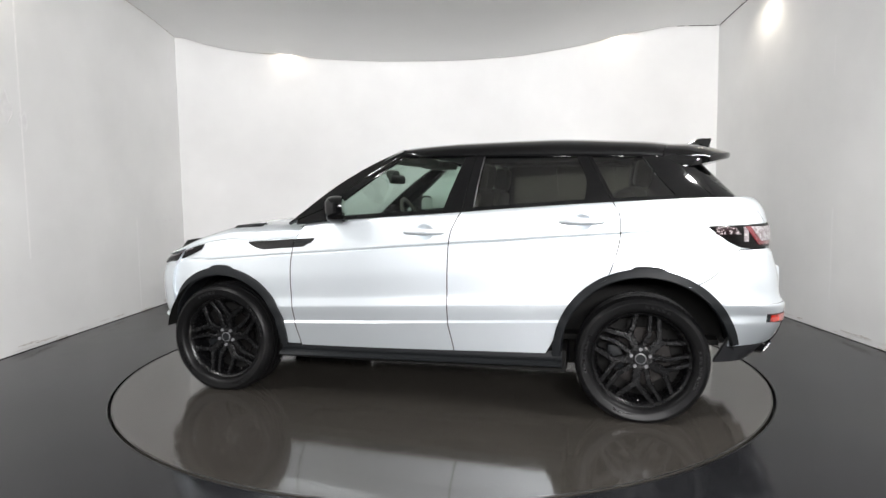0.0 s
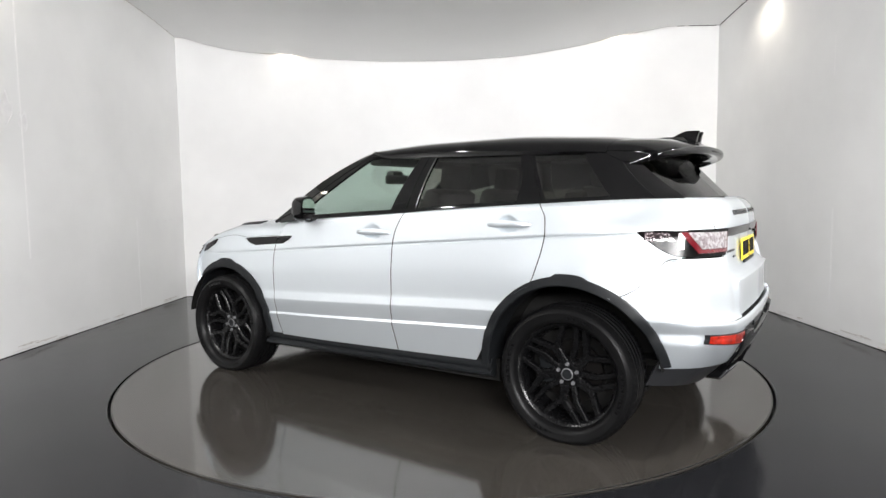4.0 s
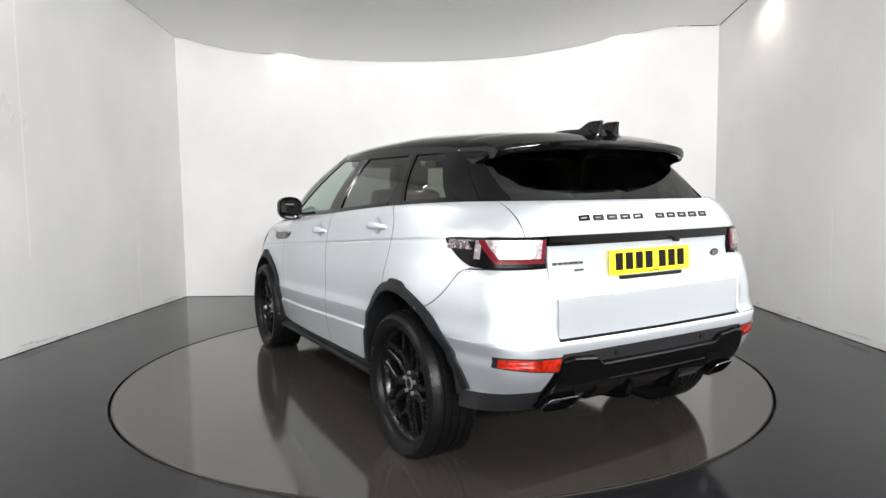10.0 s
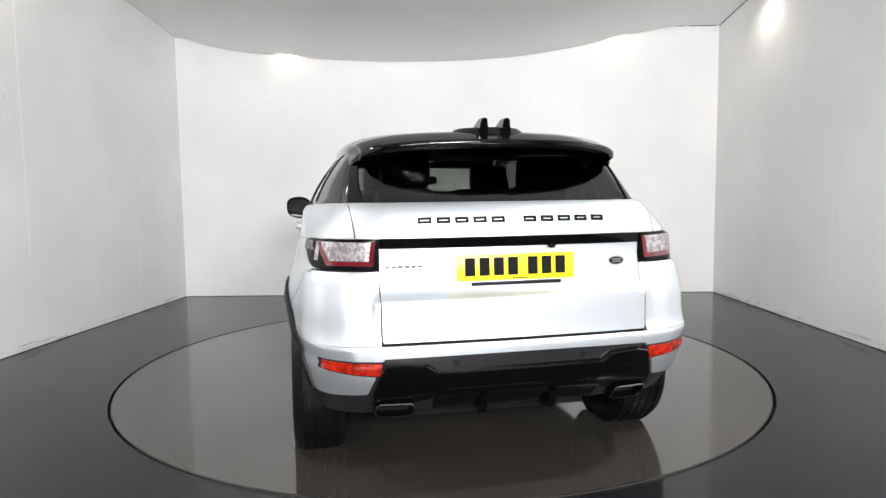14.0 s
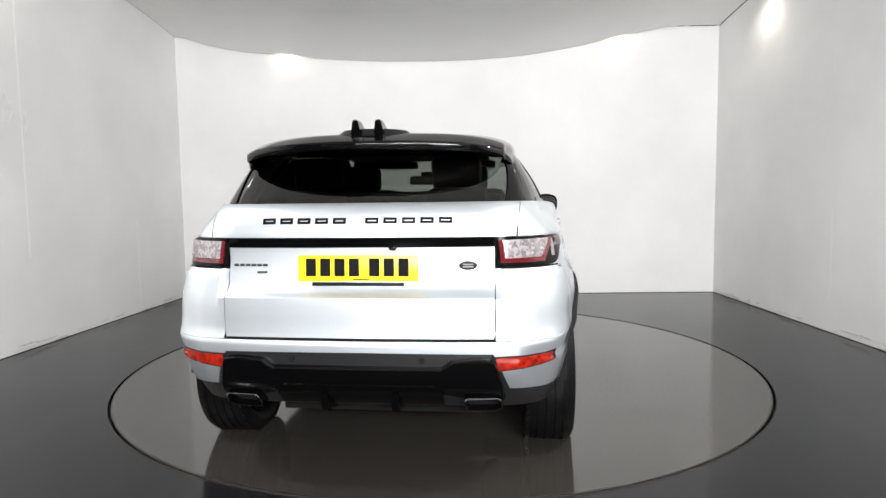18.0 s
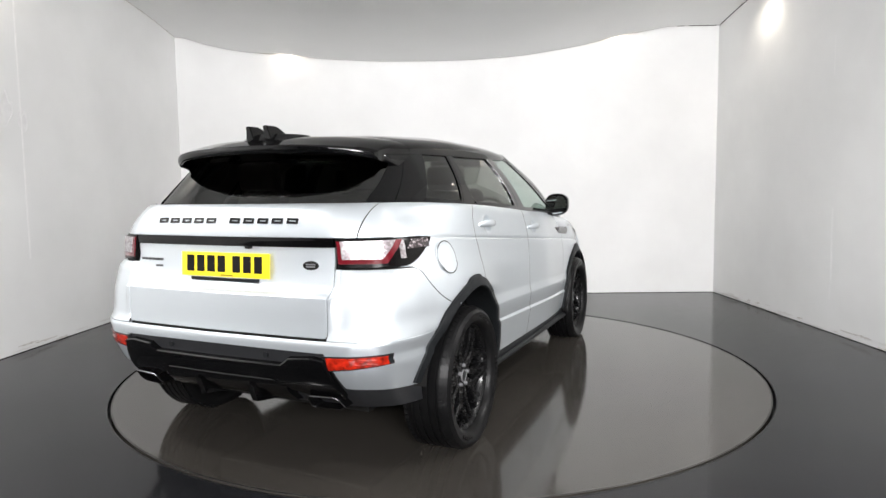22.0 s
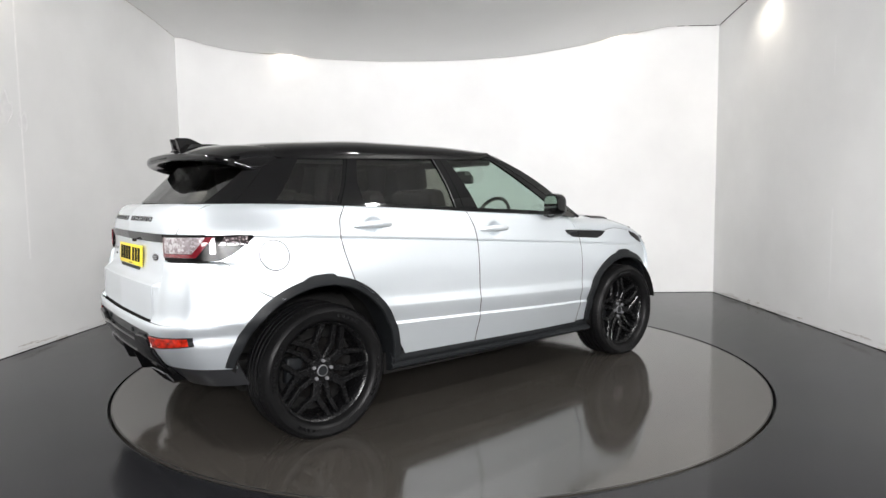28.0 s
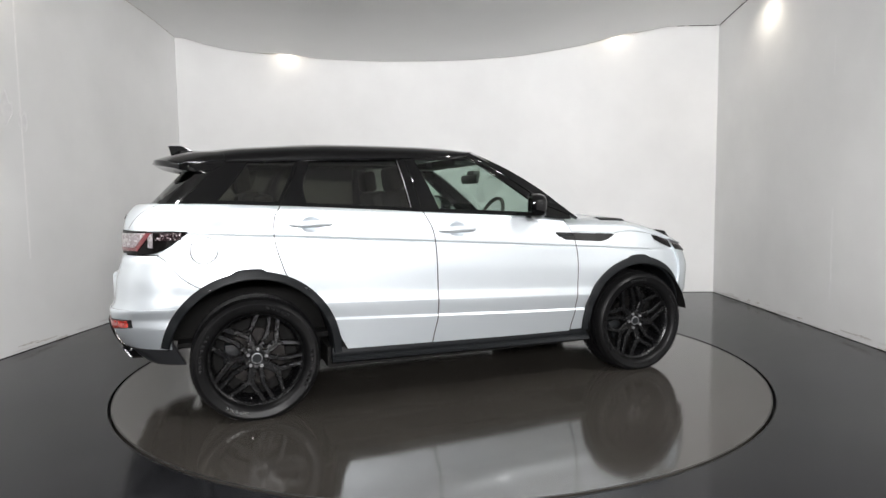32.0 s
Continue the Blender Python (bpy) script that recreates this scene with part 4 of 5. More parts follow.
part("windscreen", ws, M_SCREEN, car, "clear windscreen")
part("cowl", box(0.80, 1.14, -0.74, 0.74, 1.070, 1.100, bevel=0.012), M_PLASTIC, car, "black scuttle under the windscreen")
part("rear_screen", skin(cabin, const(-2.6), shift(D_EDGE, 0.02), even_rows(const(1.254), const(1.47), 10), const(1.254), const(1.47), 48, off=-0.007, full=True, depth=0), M_REAR, car, "dark sloping rear screen")


# roof spoiler: an upper and a lower skin that meet at the lip, with a fairing down each side
def spoiler_section(start, lip, root, thick, belly):
    up = [start.lerp(lip, i / 12) + Vector((0, 0, belly * math.sin(math.pi * i / 12))) for i in range(13)]
    nose = [lip + Vector((-0.004, 0, -0.010)) * thick, lip + Vector((-0.003, 0, -0.026)) * thick, lip + Vector((0.006, 0, -0.036)) * thick]
    low = [(lip + Vector((0.016, 0, -0.038)) * thick).lerp(root, i / 6) + Vector((0, 0, 0.014 * math.sin(math.pi * i / 6) * thick)) for i in range(7)]
    return up + nose + low


def spoiler_rows():
    half = []
    for j in range(25):
        start = roof_point(-1.506, 1 - j / 24)
        u = start.y / roof_point(-1.506, 0).y
        lip = Vector((-1.868 + 0.15 * u ** 3 + 0.07 * u ** 9, min(0.622, start.y * 0.99), 1.522 - 0.026 * u ** 2 - 0.024 * u ** 8))
        root = Vector((-1.60 + 0.03 * u, start.y * 0.94, 1.470))
        half.append(spoiler_section(start, lip, root, 1.0, 0.018 * (1 - 0.6 * u ** 4)))
    point = Vector((-1.555, 0.664, 1.424))
    for j in range(1, 10):
        v = j / 9
        s = start.lerp(point, v) + Vector((0, 0.006 * math.sin(math.pi * v), 0))
        lp = lip.lerp(point, v) + Vector((0, 0.008 * math.sin(math.pi * v), 0))
        half.append(spoiler_section(s, lp, root.lerp(Vector((-1.565, 0.60, 1.43)), v), 1 - 0.8 * v, 0.0))
    return [[Vector((p.x, -p.y, p.z)) for p in r] for r in reversed(half[1:])] + half


spo = grid_mesh(spoiler_rows())
bmesh.ops.recalc_face_normals(spo, faces=spo.faces)
spoiler = part("roof_spoiler", spo, M_GLOSS, car, "glossy black roof spoiler", degrees=45)
part("brake_light", box(-1.874, -1.860, -0.16, 0.16, 1.497, 1.504, bevel=0.002), M_SMOKE, spoiler)


def fin(y, back):
    o = [(-1.56, 1.545), (-1.61, 1.580), (-1.68, 1.616), (-1.71, 1.627), (-1.785, 1.625), (-1.775, 1.60), (-1.765, 1.545)]
    bm = prism_into(bmesh.new(), o, 1, y - 0.028, y + 0.028)
    for v in bm.verts:
        k = (v.co.z - 1.545) / 0.09
        v.co.y = y + (v.co.y - y) * (1 - 0.62 * k)
    bmesh.ops.bevel(bm, geom=list(bm.edges), offset=0.004, segments=2, affect="EDGES")
    return bm


part("aerial_fin", fin(0.062, 0), M_GLOSS, car, "black shark-fin aerial")
part("aerial_fin", fin(-0.045, 0), M_GLOSS, car, "black shark-fin aerial")
base = tube_into(bmesh.new(), 1.0, 1.0, 40)
for v in base.verts:
    v.co = Vector((-1.60 + v.co.x * (0.19 if v.co.z < 0 else 0.14), 0.005 + v.co.y * (0.21 if v.co.z < 0 else 0.16), 1.570 + v.co.z * 0.036))
part("aerial_base", base, M_GLOSS, car, "black aerial plinth")
# ---- rear lamps ----
for side, _ in SIDES:
    lamp = part("rear_lamp", skin(body, lambda z: rear_s(0.592, z), const(-1.668), even_rows(LAMP_LO, LAMP_HI, 8), LAMP_LO, LAMP_HI, 60, off=0.005, side=side, depth=0.03), M_SMOKE, car, "smoked rear lamp with a red ring")
    s_of = lambda y: rear_s(y, 1.03)
    # the red light: a band along the foot, an upright at the inner end and a leaning bar at the outer
    lean = lambda s0: lambda z: s0 + 0.9 * (z - 1.03)
    s_in, s_bar = s_of(0.606), s_of(0.786)
    part("lamp_chips", skin(body, lean(s_bar + 0.088), const(-1.705), even_rows(const(1.046), const(1.082), 3), const(1.046), const(1.082), 24, off=0.008, side=side, depth=0.004), M_CHIP, lamp, "faceted smoked lens")
    part("red_lens", joined(
        skin(body, const(s_in), lean(s_bar + 0.032), even_rows(const(0.988), const(1.005), 2), const(0.988), const(1.005), 40, off=0.010, side=side, depth=0.006),
        skin(body, const(s_in), const(s_of(0.620)), even_rows(const(1.0055), const(1.083), 4), const(1.0055), const(1.083), 6, off=0.010, side=side, depth=0.006),
        skin(body, lean(s_bar), lean(s_bar + 0.032), even_rows(const(1.0055), const(1.083), 6), const(1.0055), const(1.083), 10, off=0.010, side=side, depth=0.006)), M_RED, lamp, "red ring of the rear light")
    part("clear_lens", skin(body, const(s_of(0.622)), lean(s_bar - 0.002), even_rows(const(1.0075), const(1.082), 4), const(1.0075), const(1.082), 40, off=0.012, side=side, depth=0.006), M_CLEAR, lamp, "clear reversing light")
    part("turn_lens", skin(body, const(s_bar + 0.062), const(s_bar + 0.088), even_rows(const(1.006), const(1.08), 3), const(1.006), const(1.08), 8, off=0.009, side=side, depth=0.006), M_CLEAR, lamp, "clear upright side lens")

# ---- tail: valance, diffuser, reflectors, tailpipes ----
part("rear_valance", skin(body, const(S_REAR), const(-1.72), even_rows(const(0.335), const(0.64), 8), lambda s: max(0.335, arch_low("rear", 0.2)(s)), const(0.64), 70, off=-0.010, full=True), M_SATIN, car, "satin black lower bumper")
S53, S40, S36, S60 = rear_s(0.53, 0.58), rear_s(0.41, 0.58), rear_s(0.365, 0.56), rear_s(0.62, 0.44)
D_HI = line([(S_REAR, 0.552), (S36, 0.552), (S40, 0.584), (S53, 0.594), (S57, 0.585), (S60, 0.44)])
D_LO = line([(S_REAR, 0.470), (S36, 0.470), (S36 + 0.02, 0.44), (S53, 0.405), (S60, 0.405)])
d_span = S60 - S_REAR
d_cols = sorted({0.0, 1.0, *[(x - S_REAR) / d_span for x in (S36, S36 + 0.02, S40, S53, S57)], *[i / 36 for i in range(37)]})
part("diffuser_blade", skin(body, const(S_REAR), const(S60), even_rows(D_LO, D_HI, 7), D_LO, D_HI, off=0.016, full=True, cols=d_cols, depth=0.03, soft=0.006), M_GLOSS, car, "glossy black rear diffuser blade")
low_d = bmesh.new()
for a, b in ((-0.36, 0.36),):
    prism_into(low_d, [(-2.085, 0.468), (-2.065, 0.42), (-2.0, 0.365), (-1.80, 0.335), (-1.80, 0.45)], 1, a, b)
part("diffuser_tray", low_d, M_GLOSS, car, "black diffuser tray")


def rod(points, r, sides=8):
    """A round bar along a line of points."""
    bm = bmesh.new()
    rings = []
    for i, p in enumerate(points):
        a, b2 = points[max(0, i - 1)], points[min(len(points) - 1, i + 1)]
        t = (b2 - a).normalized()
        u = t.cross(Vector((0, 0, 1)) if abs(t.z) < 0.9 else Vector((1, 0, 0))).normalized()
        w = t.cross(u)
        rings.append([bm.verts.new(p + (u * math.cos(2 * math.pi * k / sides) + w * math.sin(2 * math.pi * k / sides)) * r) for k in range(sides)])
    for a, b2 in zip(rings, rings[1:]):
        for k in range(sides):
            bm.faces.new((a[k], a[(k + 1) % sides], b2[(k + 1) % sides], b2[k]))
    bm.faces.new(rings[0])
    bm.faces.new(rings[-1])
    bmesh.ops.recalc_face_normals(bm, faces=bm.faces)
    return bm


lip_line = []
for k in range(-20, 21):
    y = 0.365 * k / 20
    drop = 0.05 * max(0, abs(k) / 20 - 0.85) ** 2 / 0.0225
    p = body(rear_s(max(abs(y), 0.01), 0.475), 0.475)
    lip_line.append(Vector((p.x - 0.017 + drop * 1.3, y, 0.474 - drop)))
part("diffuser_lip", rod(lip_line, 0.0065), M_GLOSS, car, "glossy black diffuser lip")
for y in (-0.155, 0.155):
    part("diffuser_fin", prism_into(bmesh.new(), [(-2.08, 0.43), (-2.045, 0.345), (-1.90, 0.32), (-1.85, 0.36)], 1, y - 0.016, y + 0.016), M_GLOSS, car, "black diffuser fin")
for side, _ in SIDES:
    pipe = bmesh.new()
    y0, y1 = 0.452, 0.612
    outer = [(y0, 0.356), (y0 + 0.012, 0.344), (y1 - 0.022, 0.344), (y1 + 0.004, 0.360), (y1 - 0.004, 0.405), (y1 - 0.02, 0.416), (y0 + 0.014, 0.416), (y0, 0.404)]
    cy, cz = (y0 + y1) / 2, 0.381
    rings = []
    for x, k in ((-1.95, 1.0), (-2.030, 1.0), (-2.034, 0.96), (-2.030, 0.90), (-1.91, 0.86)):
        rings.append([pipe.verts.new((x - 0.75 * (z - 0.381) + 0.12 * (y - cy), side * (cy + (y - cy) * k), cz + (z - cz) * (k if k == 1 else k * 0.93))) for y, z in outer])
    for a, b in zip(rings, rings[1:]):
        for i in range(8):
            pipe.faces.new((a[i], a[(i + 1) % 8], b[(i + 1) % 8], b[i]))
    bmesh.ops.recalc_face_normals(pipe, faces=pipe.faces)
    tip = part("tailpipe", pipe, M_GLOSS, car, "rectangular chrome-edged tailpipe")
    rim = bmesh.new()
    rings = []
    for x, k in ((-2.024, 1.015), (-2.033, 1.015), (-2.036, 0.975), (-2.030, 0.93)):
        rings.append([rim.verts.new((x - 0.75 * (z - 0.381) + 0.12 * (y - cy), side * (cy + (y - cy) * k), cz + (z - cz) * (k if k > 1 else k * 0.93))) for y, z in outer])
    for a, b in zip(rings, rings[1:]):
        for i in range(8):
            rim.faces.new((a[i], a[(i + 1) % 8], b[(i + 1) % 8], b[i]))
    bmesh.ops.recalc_face_normals(rim, faces=rim.faces)
    part("pipe_rim", rim, M_PIPE, tip, "bright chrome rim")
    part("pipe_inside", box(-1.925, -1.915, side * cy - 0.06, side * cy + 0.06, 0.352, 0.410), M_UNDER, tip)
    r_lo = line([(rear_s(0.60, 0.575), 0.548), (rear_s(0.845, 0.59), 0.580)])
    r_hi = line([(rear_s(0.58, 0.60), 0.600), (rear_s(0.845, 0.60), 0.609)])
    recess = part("reflector_recess", skin(body, const(rear_s(0.574, 0.58)), const(rear_s(0.836, 0.60)), even_rows(shift(r_lo, -0.006), shift(r_hi, 0.006), 4), shift(r_lo, -0.006), shift(r_hi, 0.006), 20, off=0.003, side=side, depth=0.01), M_PLASTIC, car)
    part("red_reflector", skin(body, const(rear_s(0.592, 0.58)), const(rear_s(0.822, 0.60)), even_rows(r_lo, r_hi, 4), r_lo, r_hi, 18, off=0.006, side=side, depth=0.006), M_AMBER, recess, "bright red bumper reflector")
    for yy in (0.28,):
        p = body(rear_s(yy, 0.575), 0.577)
        part("parking_sensor", tube_into(bmesh.new(), 0.013, 0.012, 20, pose(p.x + 0.006, p.y * side, 0.588, 0, 90)), M_PLASTIC, car)

# ---- badges and plate, drawn as plain bars ----
def bar(parent, name, material, y0, y1, z0, z1, thick=0.006, hollow=0.0):
    bm = bmesh.new()
    yc, zc = (y0 + y1) / 2, (z0 + z1) / 2
    p = body(rear_s(abs(yc), zc) if abs(yc) > 0.02 else S_REAR + 0.01, zc)
    q = body(rear_s(abs(yc), zc + 0.01) if abs(yc) > 0.02 else S_REAR + 0.01, zc + 0.01)
    lean = math.atan2(q.x - p.x, 0.01)
    w, h = (y1 - y0) / 2, (z1 - z0) / 2
    if hollow:
        for a in ((-w, w, h - hollow, h), (-w, w, -h, -h + hollow), (-w, -w + hollow, -h + hollow, h - hollow), (w - hollow, w, -h + hollow, h - hollow)):
            box_into(bm, -thick, thick * 0.3, *a)
    else:
        box_into(bm, -thick, thick * 0.3, -w, w, -h, h)
    ob = part(name, bm, material, parent)
    turn = math.atan2(body(rear_s(abs(yc) + 0.03, zc), zc).x - body(rear_s(max(0.02, abs(yc) - 0.03), zc), zc).x, 0.06)
    ob.matrix_basis = Matrix.Translation((p.x, yc, zc)) @ Matrix.Rotation(lean, 4, "Y") @ Matrix.Rotation(-turn * (1 if yc > 0 else -1), 4, "Z")
    return ob


for start in (0.42, -0.035):
    for k in range(5):
        a = start - k * 0.0785
        bar(gate, "badge_bar", M_GLOSS, a - 0.057, a, 1.157, 1.183, 0.004, hollow=0.0102)
for k in range(6):
    bar(gate, "model_bar", M_BADGE, 0.56 - k * 0.027 - 0.021, 0.56 - k * 0.027, 0.975, 0.986, 0.007)
bar(gate, "model_bar", M_BADGE, 0.405, 0.45, 0.944, 0.953, 0.007)
oval = tube_into(bmesh.new(), 1.0, 1.0, 40)
for v in oval.verts:
    v.co = Vector((v.co.z * 0.012, v.co.x * 0.039, v.co.y * 0.020))
badge = part("badge", oval, M_CHROME, gate, "small oval badge with a pale rim")
pb = body(rear_s(0.47, 0.978), 0.978)
badge.matrix_basis = Matrix.Translation((pb.x - 0.002, -0.47, 0.978)) @ Matrix.Rotation(0.12, 4, "Z")
inner = tube_into(bmesh.new(), 1.0, 1.0, 40)
for v in inner.verts:
    v.co = Vector((v.co.z * 0.012 - 0.0022, v.co.x * 0.034, v.co.y * 0.0155))
part("badge_field", inner, M_STEEL, badge, "dark green-black field")
for k in (-1, 1):
    part("badge_mark", box(-0.0095, -0.0075, -0.022, 0.022, k * 0.005 - 0.003, k * 0.005 + 0.003), M_NUT, badge)

plate = part("number_plate", box(-0.006, -0.0025, -0.262, 0.262, -0.056, 0.056, bevel=0.001), M_PLATE, car, "yellow rear number plate")
plate.matrix_basis = Matrix.Translation((-2.0365, 0.0, 0.968)) @ Matrix.Rotation(radians(3), 4, "Y")
for y in (0.205, 0.142, 0.079, 0.016, -0.072, -0.135, -0.198):
    part("character_bar", box(-0.0085, -0.005, y - 0.022, y + 0.022, -0.034, 0.042), M_UNDER, plate)
part("small_print", box(-0.0075, -0.005, -0.05, 0.02, -0.050, -0.046), M_UNDER, plate)
part("plate_strip", box(-2.050, -2.036, -0.20, 0.20, 0.893, 0.908, bevel=0.002), M_PLASTIC, car, "black strip under the number plate")

# ---- handles and fuel flap ----
for side, _ in SIDES:
    for x0, x1, z in ((-0.19, 0.065, 1.056), (-1.115, -0.86, 1.116)):
        base = lambda x: side_width(x0 - 0.01, z) * (1 - (x - x0) / (x1 - x0)) + side_width(x1 + 0.01, z) * (x - x0) / (x1 - x0)
        grip = bmesh.new()
        rings = []
        for k in range(13):
            t = k / 12
            x = x0 + (x1 - x0) * t
            bow = math.sin(math.pi * t) ** 0.6
            hh = 0.008 + 0.012 * bow
            ring = [grip.verts.new((x, (base(x) - 0.002 + 0.030 * bow + 0.008 * math.cos(a)) * side, z + 0.004 * math.sin(math.pi * t) + hh * math.sin(a))) for a in [2 * math.pi * i / 10 for i in range(10)]]
            rings.append(ring)
        for a, b in zip(rings, rings[1:]):
            for i in range(10):
                grip.faces.new((a[i], a[(i + 1) % 10], b[(i + 1) % 10], b[i]))
        grip.faces.new(rings[0])
        grip.faces.new(rings[-1])
        bmesh.ops.recalc_face_normals(grip, faces=grip.faces)
        part("door_handle", grip, M_PAINT, car, "silver door handle over a hollow")

flap = bmesh.new()
n, rr = 40, 0.074
s_mid, z_mid = -1.585, 0.988


def flap_point(r, a, off):
    s, z = s_mid + r * math.cos(a), z_mid + r * math.sin(a)
    p = body(s, z)
    return Vector((p.x, -(p.y + off), p.z))


loops = [[flap.verts.new(flap_point(r, 2 * math.pi * k / n, o)) for k in range(n)] for r, o in ((0.03, 0.0062), (rr - 0.0025, 0.0062), (rr, -0.004))]
for a, b in zip(loops, loops[1:]):
    for k in range(n):
        flap.faces.new((a[k], a[(k + 1) % n], b[(k + 1) % n], b[k]))
flap.faces.new(loops[0])
bmesh.ops.recalc_face_normals(flap, faces=flap.faces)
part("fuel_flap", flap, M_PAINT, car, "round silver fuel flap")
ringg = bmesh.new()
loops = [[ringg.verts.new(flap_point(r, 2 * math.pi * k / n, 0.0056)) for k in range(n)] for r in (rr - 0.0020, rr + 0.0022)]
for k in range(n):
    ringg.faces.new((loops[0][k], loops[0][(k + 1) % n], loops[1][(k + 1) % n], loops[1][k]))
part("flap_gap", ringg, M_UNDER, car)

# ---- door mirrors ----
for side, _ in SIDES:
    pod = bmesh.new()
    bmesh.ops.create_uvsphere(pod, u_segments=32, v_segments=20, radius=1.0)
    for v in pod.verts:
        # a rounded block: flat behind, bulging ahead, lower towards its tip
        c = v.co
        sq = lambda t: math.copysign(abs(t) ** 0.62, t)
        x, y, z = sq(c.x), sq(c.y), sq(c.z)
        x = max(x, -0.42) if x < 0 else x * 1.15
        h = 0.086 - 0.014 * max(0, y) - 0.006 * max(0, -y)
        v.co = Vector((0.475 + x * 0.075 - 0.032 * y, (0.932 + y * 0.094) * side, 1.196 + z * h + 0.006 * y))
    if side < 0:
        bmesh.ops.reverse_faces(pod, faces=pod.faces)
    m = part("door_mirror", pod, M_GLOSS, car, "glossy black door mirror", degrees=60)
    gl = bmesh.new()
    o = []
    for k in range(28):
        a = 2 * math.pi * k / 28
        cc, ss = math.cos(a), math.sin(a)
        y, z = math.copysign(abs(cc) ** 0.6, cc) * 0.082, math.copysign(abs(ss) ** 0.6, ss) * 0.068
        o.append((y, z * (1 - 0.9 * max(0, y))))
    gl.faces.new([gl.verts.new((0.4395 - 0.032 * y / 0.098, (0.932 + y) * side, 1.196 + z + 0.06 * y)) for y, z in o])
    gl.normal_update()
    if gl.faces[:][0].normal.x > 0:
        bmesh.ops.reverse_faces(gl, faces=gl.faces)
    part("mirror_glass", gl, M_MIRROR, m, "mirror glass")
    arm = box(0.44, 0.54, 0.82, 0.90, 1.118, 1.150, bevel=0.012)
    if side < 0:
        bmesh.ops.transform(arm, matrix=Matrix.Diagonal((1, -1, 1, 1)), verts=arm.verts)
        bmesh.ops.reverse_faces(arm, faces=arm.faces)
    part("mirror_arm", arm, M_GLOSS, m)

# ---- wheels ----
def polar(r, deg):
    return r * math.cos(radians(deg)), r * math.sin(radians(deg))


def rim_mesh():
    return lathe([(0.205, -0.09), (0.238, -0.085), (0.243, 0.03), (0.250, 0.062), (0.262, 0.076), (0.271, 0.080), (0.273, 0.074), (0.268, 0.066), (0.256, 0.055), (0.256, -0.11), (0.215, -0.11), (0.205, -0.09)], 96)


def dish(r):
    """How far the wheel's face stands out at a radius."""
    return 0.046 + 0.022 * smoothstep(0.03, 0.26, r)


def spoke_from(outline, deep=0.034, chamfer=0.0045):
    """A spoke with a chamfered face over a closed outline in the wheel's plane."""
    n = len(outline)
    area = sum(outline[i][0] * outline[(i + 1) % n][1] - outline[(i + 1) % n][0] * outline[i][1] for i in range(n))
    if area < 0:
        outline = outline[::-1]
    bm = bmesh.new()
    loops = [[], [], []]
    for i in range(n):
        p, q, r = (Vector(outline[(i + m) % n]) for m in (-1, 0, 1))
        a, b = (q - p).normalized(), (r - q).normalized()
        na, nb = Vector((-a.y, a.x)), Vector((-b.y, b.x))
        m = (na + nb) / max(0.35, 1 + na.dot(nb))
        h = dish(q.length)
        for loop, (x, z), y in zip(loops, (q + m * chamfer, q, q - m * 0.002), (h, h - 0.0045, h - deep)):
            loop.append(bm.verts.new((x, y, z)))
    bm.faces.new(loops[0])
    for lo, hi in zip(loops, loops[1:]):
        for i in range(n):
            bm.faces.new((lo[i], lo[(i + 1) % n], hi[(i + 1) % n], hi[i]))
    bmesh.ops.triangulate(bm, faces=[f for f in bm.faces if len(f.verts) > 4])
    bmesh.ops.recalc_face_normals(bm, faces=bm.faces)
    return bm


def side_points(p, q, w0, w1):
    d = (q - p).normalized()
    n = Vector((-d.y, d.x))
    return (p + n * w0, q + n * w1), (p - n * w0, q - n * w1)


def cross_of(a, b, c, d):
    u, v = b - a, d - c
    k = ((c - a).x * v.y - (c - a).y * v.x) / (u.x * v.y - u.y * v.x)
    return a + u * k


def fork_outline():
    """A trunk from the hub that forks into two arms."""
    h, f = Vector(polar(0.045, 9)), Vector(polar(0.138, 0))
    e1, e2 = Vector(polar(0.262, 21)), Vector(polar(0.262, -25))
    tl, tr = side_points(h, f, 0.025, 0.0225)
    al, ar = side_points(f, e1, 0.0150, 0.0130)
    bl, br = side_points(f, e2, 0.0150, 0.0130)
    return [tuple(v) for v in (tl[0], cross_of(*tl, *al), al[1], ar[1], cross_of(*ar, *bl), bl[1], br[1], cross_of(*tr, *br), tr[0])]


def bar_outline():
    """The plain bar beside a fork, bent half way out."""
    a, m, e = Vector(polar(0.050, -40)), Vector(polar(0.150, -29)), Vector(polar(0.262, -35.5))
    al, ar = side_points(a, m, 0.015, 0.0135)
    bl, br = side_points(m, e, 0.0135, 0.012)
    return [tuple(v) for v in (al[0], cross_of(*al, *bl), bl[1], br[1], cross_of(*ar, *br), ar[0])]


def settled(bm):
    """The loaded tyre: flat where it stands, with its walls bulging there."""
    for v in bm.verts:
        low = -WHEEL_Z + 0.0005
        v.co.y *= 1 + 0.05 * smoothstep(-0.27, -0.345, v.co.z)
        v.co.z = max(v.co.z, low)
    return bm


WHEEL_Z = 0.3465


